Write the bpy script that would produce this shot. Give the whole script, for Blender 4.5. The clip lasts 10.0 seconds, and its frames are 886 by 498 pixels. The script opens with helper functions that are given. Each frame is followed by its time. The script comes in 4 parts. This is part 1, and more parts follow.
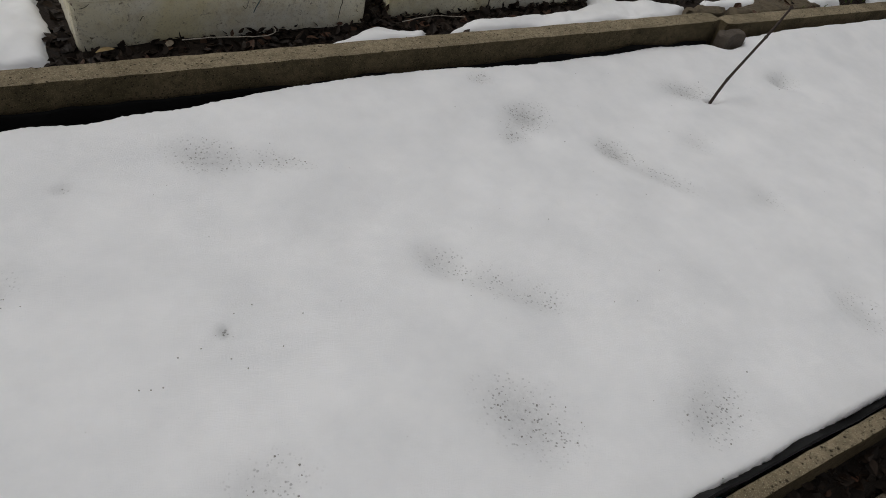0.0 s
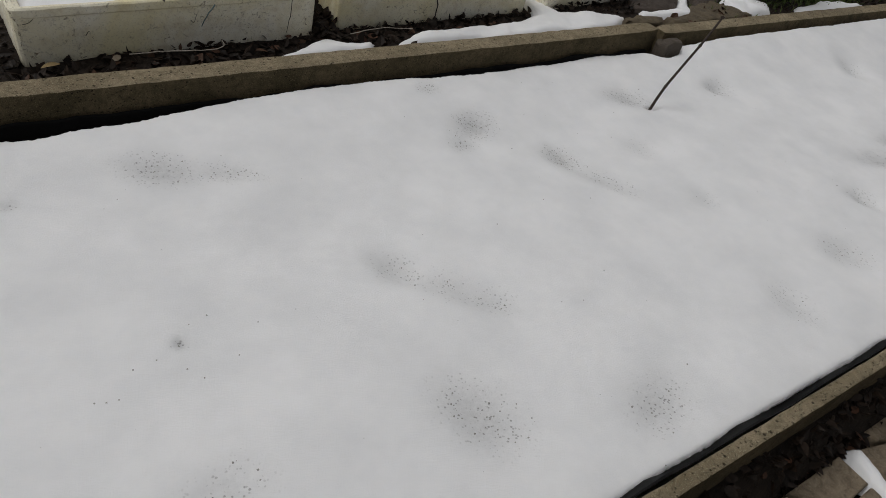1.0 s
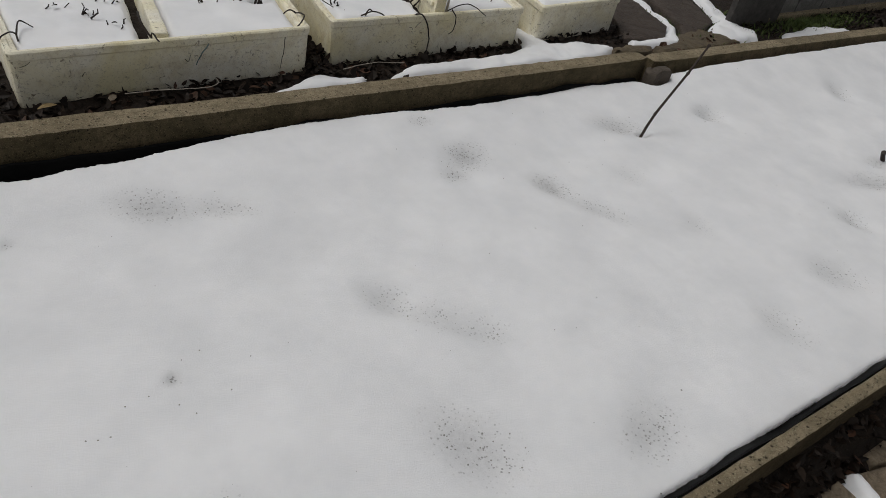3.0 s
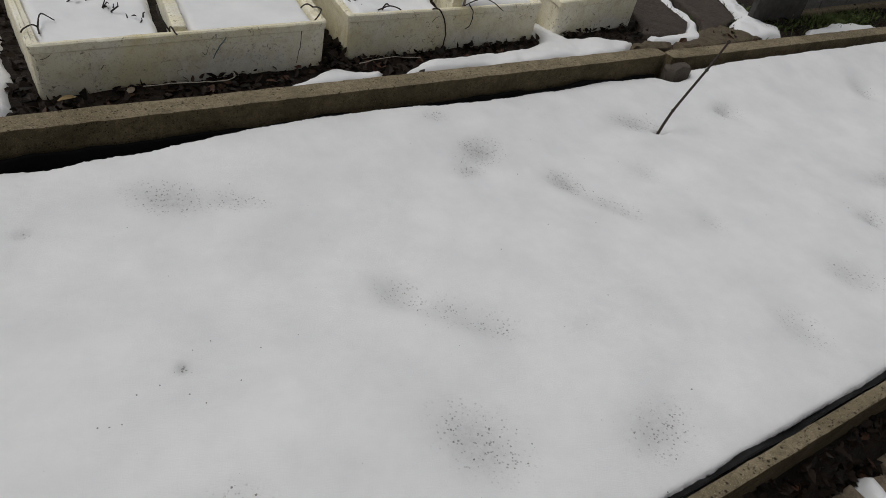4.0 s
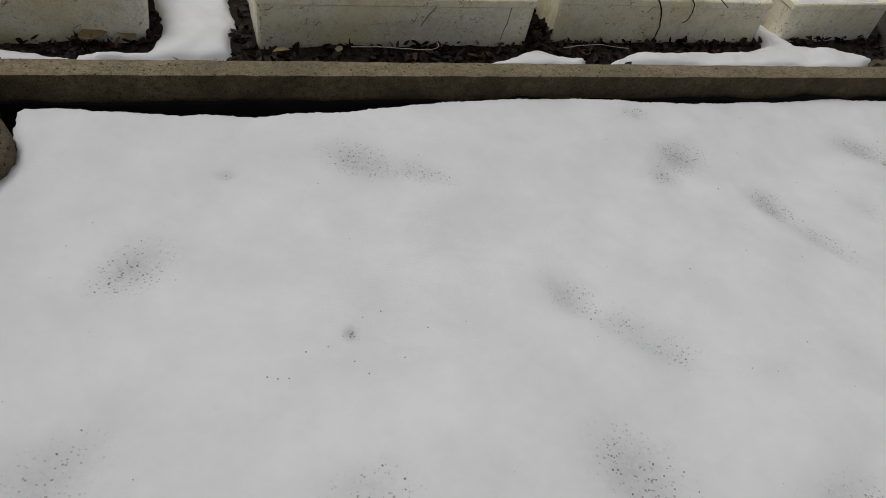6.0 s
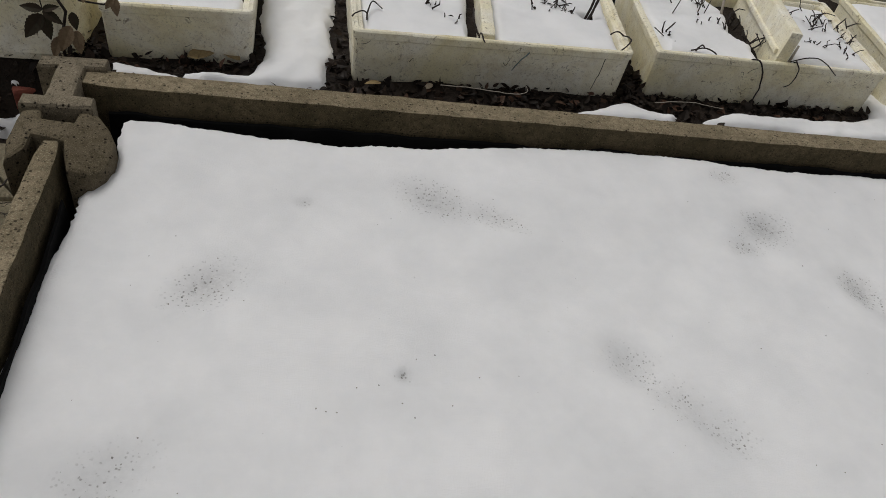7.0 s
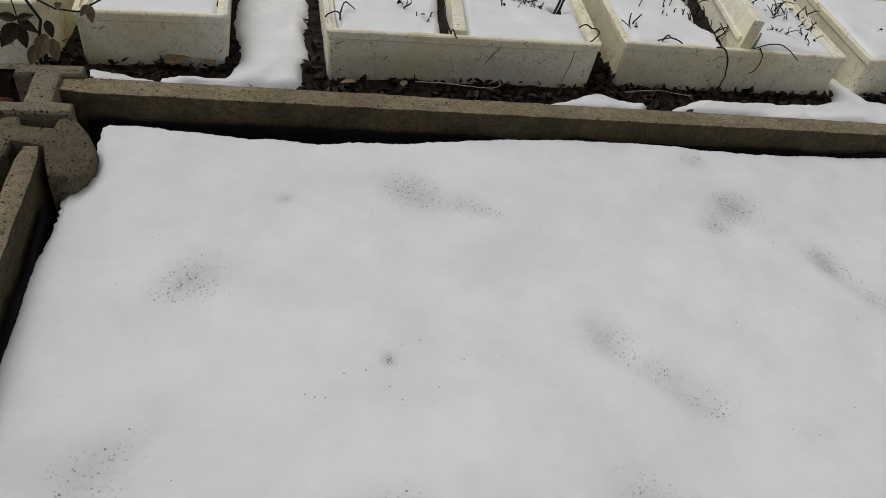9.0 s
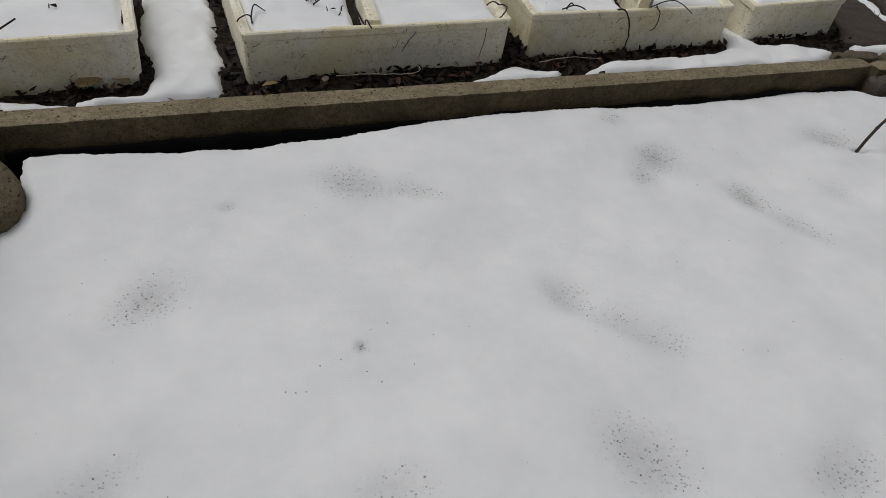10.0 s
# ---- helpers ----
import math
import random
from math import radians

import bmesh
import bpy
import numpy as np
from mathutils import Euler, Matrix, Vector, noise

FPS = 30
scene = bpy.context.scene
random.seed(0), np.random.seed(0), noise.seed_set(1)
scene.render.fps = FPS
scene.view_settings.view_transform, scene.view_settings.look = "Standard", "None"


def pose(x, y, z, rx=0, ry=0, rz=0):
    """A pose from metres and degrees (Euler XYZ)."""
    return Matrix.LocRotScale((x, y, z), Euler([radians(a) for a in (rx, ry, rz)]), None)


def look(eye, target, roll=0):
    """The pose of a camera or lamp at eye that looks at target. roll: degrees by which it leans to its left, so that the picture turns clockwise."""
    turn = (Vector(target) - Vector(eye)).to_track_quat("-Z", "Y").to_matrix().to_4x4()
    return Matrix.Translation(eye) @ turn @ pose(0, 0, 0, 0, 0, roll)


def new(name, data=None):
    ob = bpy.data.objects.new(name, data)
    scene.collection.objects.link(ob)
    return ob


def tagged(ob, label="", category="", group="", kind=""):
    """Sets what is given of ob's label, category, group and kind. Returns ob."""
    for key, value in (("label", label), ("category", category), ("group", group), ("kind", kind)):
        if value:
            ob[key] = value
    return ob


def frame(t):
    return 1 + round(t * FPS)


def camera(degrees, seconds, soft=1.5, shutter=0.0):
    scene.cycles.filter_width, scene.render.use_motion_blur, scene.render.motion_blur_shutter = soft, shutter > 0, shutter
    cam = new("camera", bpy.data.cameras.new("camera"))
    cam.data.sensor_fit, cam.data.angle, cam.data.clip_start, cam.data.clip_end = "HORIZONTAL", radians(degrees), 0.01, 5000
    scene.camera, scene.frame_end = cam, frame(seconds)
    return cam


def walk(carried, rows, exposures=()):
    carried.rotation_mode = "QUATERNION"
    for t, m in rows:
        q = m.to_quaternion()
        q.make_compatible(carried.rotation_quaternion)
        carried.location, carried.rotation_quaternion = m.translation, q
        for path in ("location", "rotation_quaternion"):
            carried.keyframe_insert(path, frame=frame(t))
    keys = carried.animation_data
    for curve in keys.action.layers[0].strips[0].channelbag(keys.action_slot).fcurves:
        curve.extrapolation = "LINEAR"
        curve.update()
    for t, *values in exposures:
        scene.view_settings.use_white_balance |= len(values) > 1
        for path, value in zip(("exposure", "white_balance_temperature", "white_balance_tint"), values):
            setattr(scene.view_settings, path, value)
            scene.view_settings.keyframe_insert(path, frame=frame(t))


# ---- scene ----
cam = camera(65.0, 10.0, 0.6)
PATH = [
    (0, (0.508, -1.554, 1.105), (1.425, -0.364, -0.214), 13.1),
    (0.5, (0.516, -1.591, 1.106), (1.502, -0.456, -0.213), 12.5),
    (1, (0.498, -1.588, 1.13), (1.524, -0.443, -0.15), 14.3),
    (1.5, (0.501, -1.609, 1.144), (1.575, -0.443, -0.075), 12.3),
    (2, (0.491, -1.613, 1.153), (1.637, -0.467, -0.019), 11.4),
    (2.5, (0.491, -1.614, 1.152), (1.689, -0.506, -0.004), 10.5),
    (3, (0.512, -1.604, 1.143), (1.552, -0.405, -0.075), 12.6),
    (3.2, (0.528, -1.636, 1.157), (1.518, -0.391, -0.056), 12.9),
    (4.3, (0.522, -1.588, 1.143), (1.51, -0.385, -0.112), 12.3),
    (4.5, (0.508, -1.565, 1.142), (1.475, -0.356, -0.125), 13.0),
    (5, (0.508, -1.54, 1.143), (1.407, -0.292, -0.136), 13.2),
    (5.5, (0.513, -1.515, 1.138), (1.234, -0.218, -0.203), 12.9),
    (6, (0.493, -1.525, 1.111), (1.099, -0.176, -0.236), 12.5),
    (6.2, (0.494, -1.539, 1.122), (1.04, -0.161, -0.221), 11.3),
    (7.3, (0.522, -1.489, 1.159), (0.866, -0.035, -0.171), 14.7),
    (7.5, (0.511, -1.5, 1.146), (0.85, -0.022, -0.159), 16.5),
    (8, (0.55, -1.506, 1.155), (0.792, -0.022, -0.165), 14.5),
    (8.5, (0.561, -1.523, 1.134), (0.818, -0.041, -0.184), 12.9),
    (9, (0.517, -1.551, 1.147), (0.956, -0.108, -0.167), 11.8),
    (9.5, (0.466, -1.571, 1.149), (1.036, -0.18, -0.17), 10.3),
    (10, (0.452, -1.581, 1.138), (1.094, -0.2, -0.159), 8.6),
]
walk(cam, [(t, look(e, g, r)) for t, e, g, r in PATH],
     [(0, -0.11, 6500, 10), (2.5, -0.04, 6490, 10), (6.0, -0.08, 6500, 10), (7.3, 0.06, 6590, 10), (8.0, 0.06, 6510, 10), (9.0, 0.03, 6480, 10), (10.0, -0.05, 6420, 10)])

# ---------------------------------------------------------------- light
world = bpy.data.worlds.new("overcast_sky")
scene.world = world
world.use_nodes = True
wn = world.node_tree
sky = wn.nodes.new("ShaderNodeTexSky")
sky.sky_type, sky.sun_disc = "NISHITA", False
sky.sun_elevation, sky.sun_rotation = radians(62), radians(-51)
sky.dust_density = 4.0
dull = wn.nodes.new("ShaderNodeHueSaturation")
dull.inputs["Saturation"].default_value = 0.10
wn.links.new(sky.outputs[0], dull.inputs["Color"])
wn.links.new(dull.outputs[0], wn.nodes["Background"].inputs[0])
wn.nodes["Background"].inputs[1].default_value = 0.067

sun = new("sun", bpy.data.lights.new("sun", "SUN"))
sun.data.energy, sun.data.angle, sun.data.color = 0.80, radians(30), (1.0, 0.985, 0.96)
sun.matrix_world = look((-2.0, 1.6, 4.8), (0, 0, 0))


# ---------------------------------------------------------------- materials
class Mat:
    """A small wrapper for building procedural node materials."""

    def __init__(self, name, rough=0.8, spec=0.3):
        self.m = bpy.data.materials.new(name)
        self.m.use_nodes = True
        self.t = self.m.node_tree
        self.b = self.t.nodes["Principled BSDF"]
        self.b.inputs["Roughness"].default_value = rough
        self.b.inputs["Specular IOR Level"].default_value = spec
        self.co = self.t.nodes.new("ShaderNodeNewGeometry").outputs["Position"]

    def node(self, kind, **sets):
        n = self.t.nodes.new(kind)
        for k, v in sets.items():
            n.inputs[k].default_value = v
        return n

    def link(self, a, b):
        self.t.links.new(a, b)

    def noise(self, scale, detail=4.0, rough=0.6, dist=0.0):
        n = self.node("ShaderNodeTexNoise", Scale=scale, Detail=detail, Roughness=rough, Distortion=dist)
        self.link(self.co, n.inputs["Vector"])
        return n.outputs["Fac"]

    def voronoi(self, scale):
        n = self.node("ShaderNodeTexVoronoi", Scale=scale)
        self.link(self.co, n.inputs["Vector"])
        return n.outputs["Distance"]

    def band(self, fac, lo, hi, a=0.0, b=1.0):
        n = self.node("ShaderNodeMapRange")
        n.inputs["From Min"].default_value, n.inputs["From Max"].default_value = lo, hi
        n.inputs["To Min"].default_value, n.inputs["To Max"].default_value = a, b
        self.link(fac, n.inputs["Value"])
        return n.outputs["Result"]

    def math(self, op, a, b):
        n = self.t.nodes.new("ShaderNodeMath")
        n.operation = op
        for i, v in enumerate((a, b)):
            if isinstance(v, (int, float)):
                n.inputs[i].default_value = v
            else:
                self.link(v, n.inputs[i])
        return n.outputs[0]

    def mix(self, fac, a, b):
        n = self.t.nodes.new("ShaderNodeMix")
        n.data_type = "RGBA"
        for i, v in ((0, fac), (6, a), (7, b)):
            if isinstance(v, (tuple, list)):
                n.inputs[i].default_value = (*v, 1)
            elif isinstance(v, (int, float)):
                n.inputs[i].default_value = v
            else:
                self.link(v, n.inputs[i])
        return n.outputs[2]

    def color(self, c):
        if isinstance(c, tuple):
            self.b.inputs["Base Color"].default_value = (*c, 1)
        else:
            self.link(c, self.b.inputs["Base Color"])

    def bump(self, height, dist, strength=1.0, normal=None):
        n = self.node("ShaderNodeBump", Strength=strength, Distance=dist)
        self.link(height, n.inputs["Height"])
        if normal is not None:
            self.link(normal, n.inputs["Normal"])
        self.link(n.outputs[0], self.b.inputs["Normal"])
        return n.outputs[0]

    def random(self):
        return self.t.nodes.new("ShaderNodeObjectInfo").outputs["Random"]

    def island(self):
        return self.t.nodes.new("ShaderNodeNewGeometry").outputs["Random Per Island"]


def snow_material():
    m = Mat("snow", 0.55, 0.25)
    grime_dark = m.t.nodes.new("ShaderNodeAttribute")
    grime_dark.attribute_name = "grime_dark"
    fine = m.noise(90, 6, 0.7)
    blotch = m.noise(6, 5, 0.6)
    g = grime_dark.outputs["Fac"]
    dots = m.band(m.math("ADD", m.voronoi(120), m.math("MULTIPLY", m.noise(190, 2), 0.5)), 0.42, 0.56, 1.0, 0.0)
    dots = m.math("MULTIPLY", dots, m.band(m.noise(45, 3, 0.7), 0.44, 0.54))
    specks = m.math("MULTIPLY", dots, m.band(g, 0.06, 0.36))
    soft = m.math("MULTIPLY", g, m.band(fine, 0.34, 0.66, 0.45, 0.85))
    base = m.mix(m.band(blotch, 0.35, 0.68), (0.90, 0.90, 0.905), (0.80, 0.805, 0.815))
    col = m.mix(soft, base, (0.36, 0.36, 0.36))
    m.color(m.mix(m.math("MULTIPLY", specks, 0.75), col, (0.20, 0.195, 0.185)))
    m.b.inputs["Subsurface Weight"].default_value = 0.12
    m.b.inputs["Subsurface Radius"].default_value = (0.02, 0.022, 0.025)
    m.b.inputs["Subsurface Scale"].default_value = 0.2
    n = m.bump(m.noise(300, 4, 0.75), 0.0022, 0.6)
    m.bump(m.noise(60, 5, 0.6), 0.0015, 0.25, n)
    return m.m


def concrete_material(name, light, dark, moss, holes=0.0):
    m = Mat(name, 0.9, 0.2)
    big, mid, fine = m.noise(7, 4, 0.6, 0.4), m.noise(45, 5, 0.65), m.noise(330, 3, 0.7)
    col = m.mix(m.band(big, 0.35, 0.68), light, dark)
    col = m.mix(m.band(mid, 0.42, 0.72, 0.0, 0.65), col, moss)
    col = m.mix(m.band(fine, 0.4, 0.66, 0.0, 0.6), col, tuple(c * 0.35 for c in light))
    col = m.mix(m.band(m.noise(420, 2, 0.8), 0.56, 0.70, 0.0, 0.55), col, tuple(min(0.6, c * 1.9) for c in light))
    ragged = m.math("MULTIPLY", m.math("SUBTRACT", m.noise(260, 2), 0.5), 0.5)
    pores = m.band(m.math("ADD", m.voronoi(130), ragged), 0.12, 0.3, 1.0, 0.0)
    small = m.band(m.math("ADD", m.voronoi(330), ragged), 0.14, 0.34, 1.0, 0.0)
    keep = m.math("MULTIPLY", pores, m.band(m.noise(60, 4, 0.7), 0.44, 0.52))
    keep = m.math("MAXIMUM", keep, m.math("MULTIPLY", small, m.band(m.noise(90, 3), 0.5, 0.58, 0.0, 0.7)))
    if holes:
        edge = m.math("MULTIPLY", ragged, 0.3)
        deep = m.band(m.math("ADD", m.voronoi(68), edge), 0.15, 0.23, holes, 0.0)
        keep = m.math("MAXIMUM", keep, m.math("MULTIPLY", deep, m.band(m.noise(35, 2), 0.40, 0.48)))
    m.color(m.mix(m.math("MULTIPLY", keep, 0.88), col, tuple(c * 0.15 for c in dark)))
    n = m.bump(m.math("SUBTRACT", mid, m.math("MULTIPLY", keep, 1.2)), 0.004, 0.7)
    m.bump(fine, 0.0025, 0.8, n)
    return m.m


def foam_material():
    m = Mat("weathered_foam", 0.75, 0.3)
    big, mid, fine = m.noise(4, 5, 0.65, 0.6), m.noise(26, 6, 0.7), m.noise(190, 4, 0.7)
    col = m.mix(m.band(big, 0.36, 0.66), (0.89, 0.86, 0.75), (0.82, 0.75, 0.50))
    col = m.mix(m.band(mid, 0.45, 0.78, 0.0, 0.42), col, (0.50, 0.40, 0.20))
    col = m.mix(m.band(fine, 0.54, 0.74, 0.0, 0.5), col, (0.17, 0.14, 0.085))
    spots = m.math("MULTIPLY", m.band(m.noise(70, 4, 0.65, 1.0), 0.57, 0.68), m.band(m.noise(9, 3), 0.44, 0.58))
    col = m.mix(m.math("MULTIPLY", spots, 0.85), col, (0.13, 0.085, 0.04))
    rust = m.math("MULTIPLY", m.band(m.noise(11, 6, 0.75, 1.2), 0.52, 0.70), m.band(mid, 0.36, 0.6, 0.3, 1.0))
    m.color(m.mix(m.math("MULTIPLY", rust, 0.32), col, (0.36, 0.24, 0.10)))
    n = m.bump(m.voronoi(260), 0.0009, 0.45)
    m.bump(mid, 0.003, 0.4, n)
    return m.m


def soil_material(name, a, b):
    m = Mat(name, 0.9, 0.25)
    big, fine = m.noise(14, 6, 0.7, 0.5), m.noise(140, 5, 0.7)
    col = m.mix(m.band(big, 0.3, 0.7), a, b)
    m.color(m.mix(m.band(fine, 0.5, 0.75, 0.0, 0.6), col, tuple(c * 2.2 for c in b)))
    n = m.bump(big, 0.03, 0.9)
    m.bump(fine, 0.006, 0.9, n)
    return m.m


def leaf_material(name, a, b, rough=0.55):
    m = Mat(name, rough, 0.15)
    col = m.mix(m.island(), a, b)
    m.color(m.mix(m.band(m.noise(120, 4, 0.7), 0.4, 0.7, 0.0, 0.6), col, tuple(c * 0.45 for c in a)))
    m.bump(m.noise(160, 4), 0.002, 0.6)
    return m.m


def stone_material(name, a, b, grain=1.0, cleft=0.0):
    """Rough stone; cleft adds the torn ridges of split slate, with their shade put into the colour."""
    m = Mat(name, 0.62, 0.4)
    col = m.mix(m.random(), a, b)
    mid, fine = m.noise(28 * grain, 6, 0.7, 0.8), m.noise(230, 4, 0.7)
    col = m.mix(m.band(mid, 0.35, 0.7, 0.0, 0.8), col, tuple(c * 0.45 for c in a))
    col = m.mix(m.band(fine, 0.5, 0.75, 0.0, 0.5), col, tuple(c * 1.4 for c in b))
    n = m.bump(mid, 0.012, 0.9)
    if cleft:
        ridge = m.noise(34, 8, 0.74, 1.2)
        # hollows between ridges are painted darker, relief shade that diffuse light leaves out
        col = m.mix(m.band(ridge, 0.50, 0.38, 0.0, 0.6), col, tuple(c * 0.3 for c in a))
        n = m.bump(ridge, 0.03, 0.9, n)
    m.color(col)
    m.bump(fine, 0.004, 0.9, n)
    return m.m


def plain_material(name, col, rough, other=None, scale=60):
    m = Mat(name, rough, 0.35)
    other = other or tuple(c * 0.55 for c in col)
    f = m.noise(scale, 5, 0.7)
    m.color(m.mix(m.band(f, 0.35, 0.7), col, other))
    m.bump(f, 0.002, 0.5)
    return m.m


SNOW = snow_material()
CONCRETE = concrete_material("mossy_concrete", (0.37, 0.30, 0.20), (0.20, 0.158, 0.098), (0.09, 0.074, 0.040), 1.0)
# darker copy of CONCRETE: algae stain plus side-face shade put into the colour
STAINED_SHADED = concrete_material("algae_stained_shaded_concrete", (0.150, 0.117, 0.068), (0.058, 0.047, 0.024), (0.030, 0.026, 0.011))
WORN = concrete_material("mossy_worn_concrete", (0.21, 0.172, 0.115), (0.125, 0.10, 0.062), (0.075, 0.062, 0.032), 1.2)
POST = concrete_material("porous_concrete", (0.30, 0.255, 0.185), (0.20, 0.167, 0.115), (0.12, 0.10, 0.06), 1.25)
FOAM = foam_material()
SOIL = soil_material("wet_soil", (0.012, 0.009, 0.007), (0.03, 0.021, 0.015))
LITTER = leaf_material("rotting_leaves", (0.010, 0.007, 0.005), (0.034, 0.022, 0.015), 0.5)
LITTER_PALE = leaf_material("pale_leaves", (0.32, 0.25, 0.17), (0.42, 0.36, 0.28))
FOIL = plain_material("black_foil", (0.004, 0.004, 0.004), 0.7)
FOIL.node_tree.nodes["Principled BSDF"].inputs["Specular IOR Level"].default_value = 0.12
STEM = plain_material("dead_stem", (0.03, 0.02, 0.015), 0.6, (0.012, 0.009, 0.008), 200)
TWIG = plain_material("bark_twig", (0.055, 0.038, 0.03), 0.7, (0.022, 0.016, 0.013), 150)
PALE_STEM = plain_material("bleached_stem", (0.42, 0.38, 0.32), 0.7, (0.25, 0.22, 0.18), 120)
BRAMBLE = leaf_material("bramble_leaf", (0.055, 0.032, 0.022), (0.035, 0.032, 0.018), 0.55)
DRY_LEAF = leaf_material("curled_bramble_leaf", (0.15, 0.10, 0.06), (0.22, 0.16, 0.10), 0.5)
BRAMBLE_DRY = leaf_material("dry_bramble_leaf", (0.09, 0.045, 0.03), (0.07, 0.042, 0.026), 0.5)
FLAG = stone_material("brown_flagstone", (0.42, 0.325, 0.22), (0.45, 0.36, 0.25), 1.0, 1.0)
FLAG_PALE = stone_material("ochre_flagstone", (0.43, 0.36, 0.23), (0.45, 0.39, 0.26), 1.0, 1.0)
SLATE = stone_material("dark_slate", (0.105, 0.078, 0.060), (0.125, 0.095, 0.074), 0.8, 1.0)
BLOCK = stone_material("grey_block", (0.17, 0.165, 0.155), (0.22, 0.215, 0.2))
BRICK = stone_material("red_brick", (0.30, 0.075, 0.05), (0.34, 0.1, 0.065))
GRIT = plain_material("grit", (0.40, 0.39, 0.37), 0.9, (0.22, 0.21, 0.20))
GRASS = leaf_material("winter_grass", (0.07, 0.11, 0.03), (0.11, 0.13, 0.045))


# ---------------------------------------------------------------- mesh tools
def mesh_object(name, bm, material, parent=None, label="", smooth=True, sharp=True):
    me = bpy.data.meshes.new(name)
    bm.normal_update()
    if sharp:
        for e in bm.edges:
            if len(e.link_faces) == 2 and e.calc_face_angle(0) > 0.42:
                e.smooth = False
    bm.to_mesh(me)
    bm.free()
    for p in me.polygons:
        p.use_smooth = smooth
    me.materials.append(material)
    ob = new(name, me)
    if parent:
        ob.parent = parent
    if label:
        ob["label"] = label
    return ob


def part(name, bm, material, parent, label="", smooth=True):
    return mesh_object(name, bm, material, parent, label, smooth)


def thing(name, label, category, group="", kind="", at=(0, 0, 0)):
    ob = new(name)
    ob.location = at
    return tagged(ob, label, category, group, kind)


def fbm(x, y, z=0.0, scale=1.0, octaves=3):
    return noise.fractal(Vector((x * scale, y * scale, z)), 0.9, 2.1, octaves)


def ease(a, b, v):
    t = min(1.0, max(0.0, (v - a) / (b - a)))
    return t * t * (3 - 2 * t)


def tube(bm, pts, r0, r1, sides=6, knots=False):
    """A tapered stem along pts, closed at both ends."""
    pts = [Vector(p) for p in pts]
    rings = []
    side = Vector((0.31, 0.87, 0.38))
    for i, p in enumerate(pts):
        d = (pts[min(i + 1, len(pts) - 1)] - pts[max(i - 1, 0)]).normalized()
        side = (side - d * side.dot(d)).normalized()
        up = d.cross(side)
        r = r0 + (r1 - r0) * i / (len(pts) - 1)
        if knots:
            r *= 1 + 0.25 * noise.noise(p * 90)
        rings.append([bm.verts.new(p + (side * math.cos(a) + up * math.sin(a)) * r)
                      for a in (2 * math.pi * k / sides for k in range(sides))])
    for a, b in zip(rings, rings[1:]):
        for k in range(sides):
            bm.faces.new((a[k], a[(k + 1) % sides], b[(k + 1) % sides], b[k]))
    bm.faces.new(rings[0][::-1])
    bm.faces.new(rings[-1])


def arc(a, b, bulge, n=9):
    """Points from a to b along an arch that bulges by the given vector."""
    a, b, bulge = Vector(a), Vector(b), Vector(bulge)
    return [a.lerp(b, i / n) + bulge * math.sin(math.pi * i / n) for i in range(n + 1)]


def leaf_blade(bm, m, length, width, fold=0.25, droop=0.2, teeth=0, n=6):
    """A pointed leaf along +x with a folded midrib and, if asked for, a toothed edge."""
    mids, lefts, rights = [], [], []
    for i in range(n + 1):
        s = i / n
        w = width * 0.5 * math.sin(math.pi * min(1, s * 1.0) ** 0.75) ** 0.9
        if teeth and 0 < i < n:
            w *= 1.0 + (0.09 if i % 2 else -0.05)
        z = -droop * length * s * s
        mids.append(bm.verts.new(m @ Vector((s * length, 0, z))))
        if 0 < i < n:
            lefts.append(bm.verts.new(m @ Vector((s * length - 0.05 * w, w, z + fold * w))))
            rights.append(bm.verts.new(m @ Vector((s * length - 0.05 * w, -w, z + fold * w))))
    top = []
    for side, flip in ((lefts, False), (rights, True)):
        for i in range(n):
            q = [mids[i], mids[i + 1]]
            if i < n - 1:
                q.append(side[i])
            if i > 0:
                q.append(side[i - 1])
            if len(q) > 2:
                top.append(bm.faces.new(q[::-1] if flip else q))
    return top


def rounded_rect(x0, x1, y0, y1, r, seg=4):
    pts = []
    for cx, cy, a0 in ((x1 - r, y1 - r, 0), (x0 + r, y1 - r, 90), (x0 + r, y0 + r, 180), (x1 - r, y0 + r, 270)):
        for i in range(seg + 1):
            a = radians(a0 + 90 * i / seg)
            pts.append((cx + r * math.cos(a), cy + r * math.sin(a)))
    return pts


def split_long(pts, step):
    out = []
    for (ax, ay), (bx, by) in zip(pts, pts[1:] + pts[:1]):
        n = max(1, int(math.hypot(bx - ax, by - ay) / step))
        out += [(ax + (bx - ax) * i / n, ay + (by - ay) * i / n) for i in range(n)]
    return out


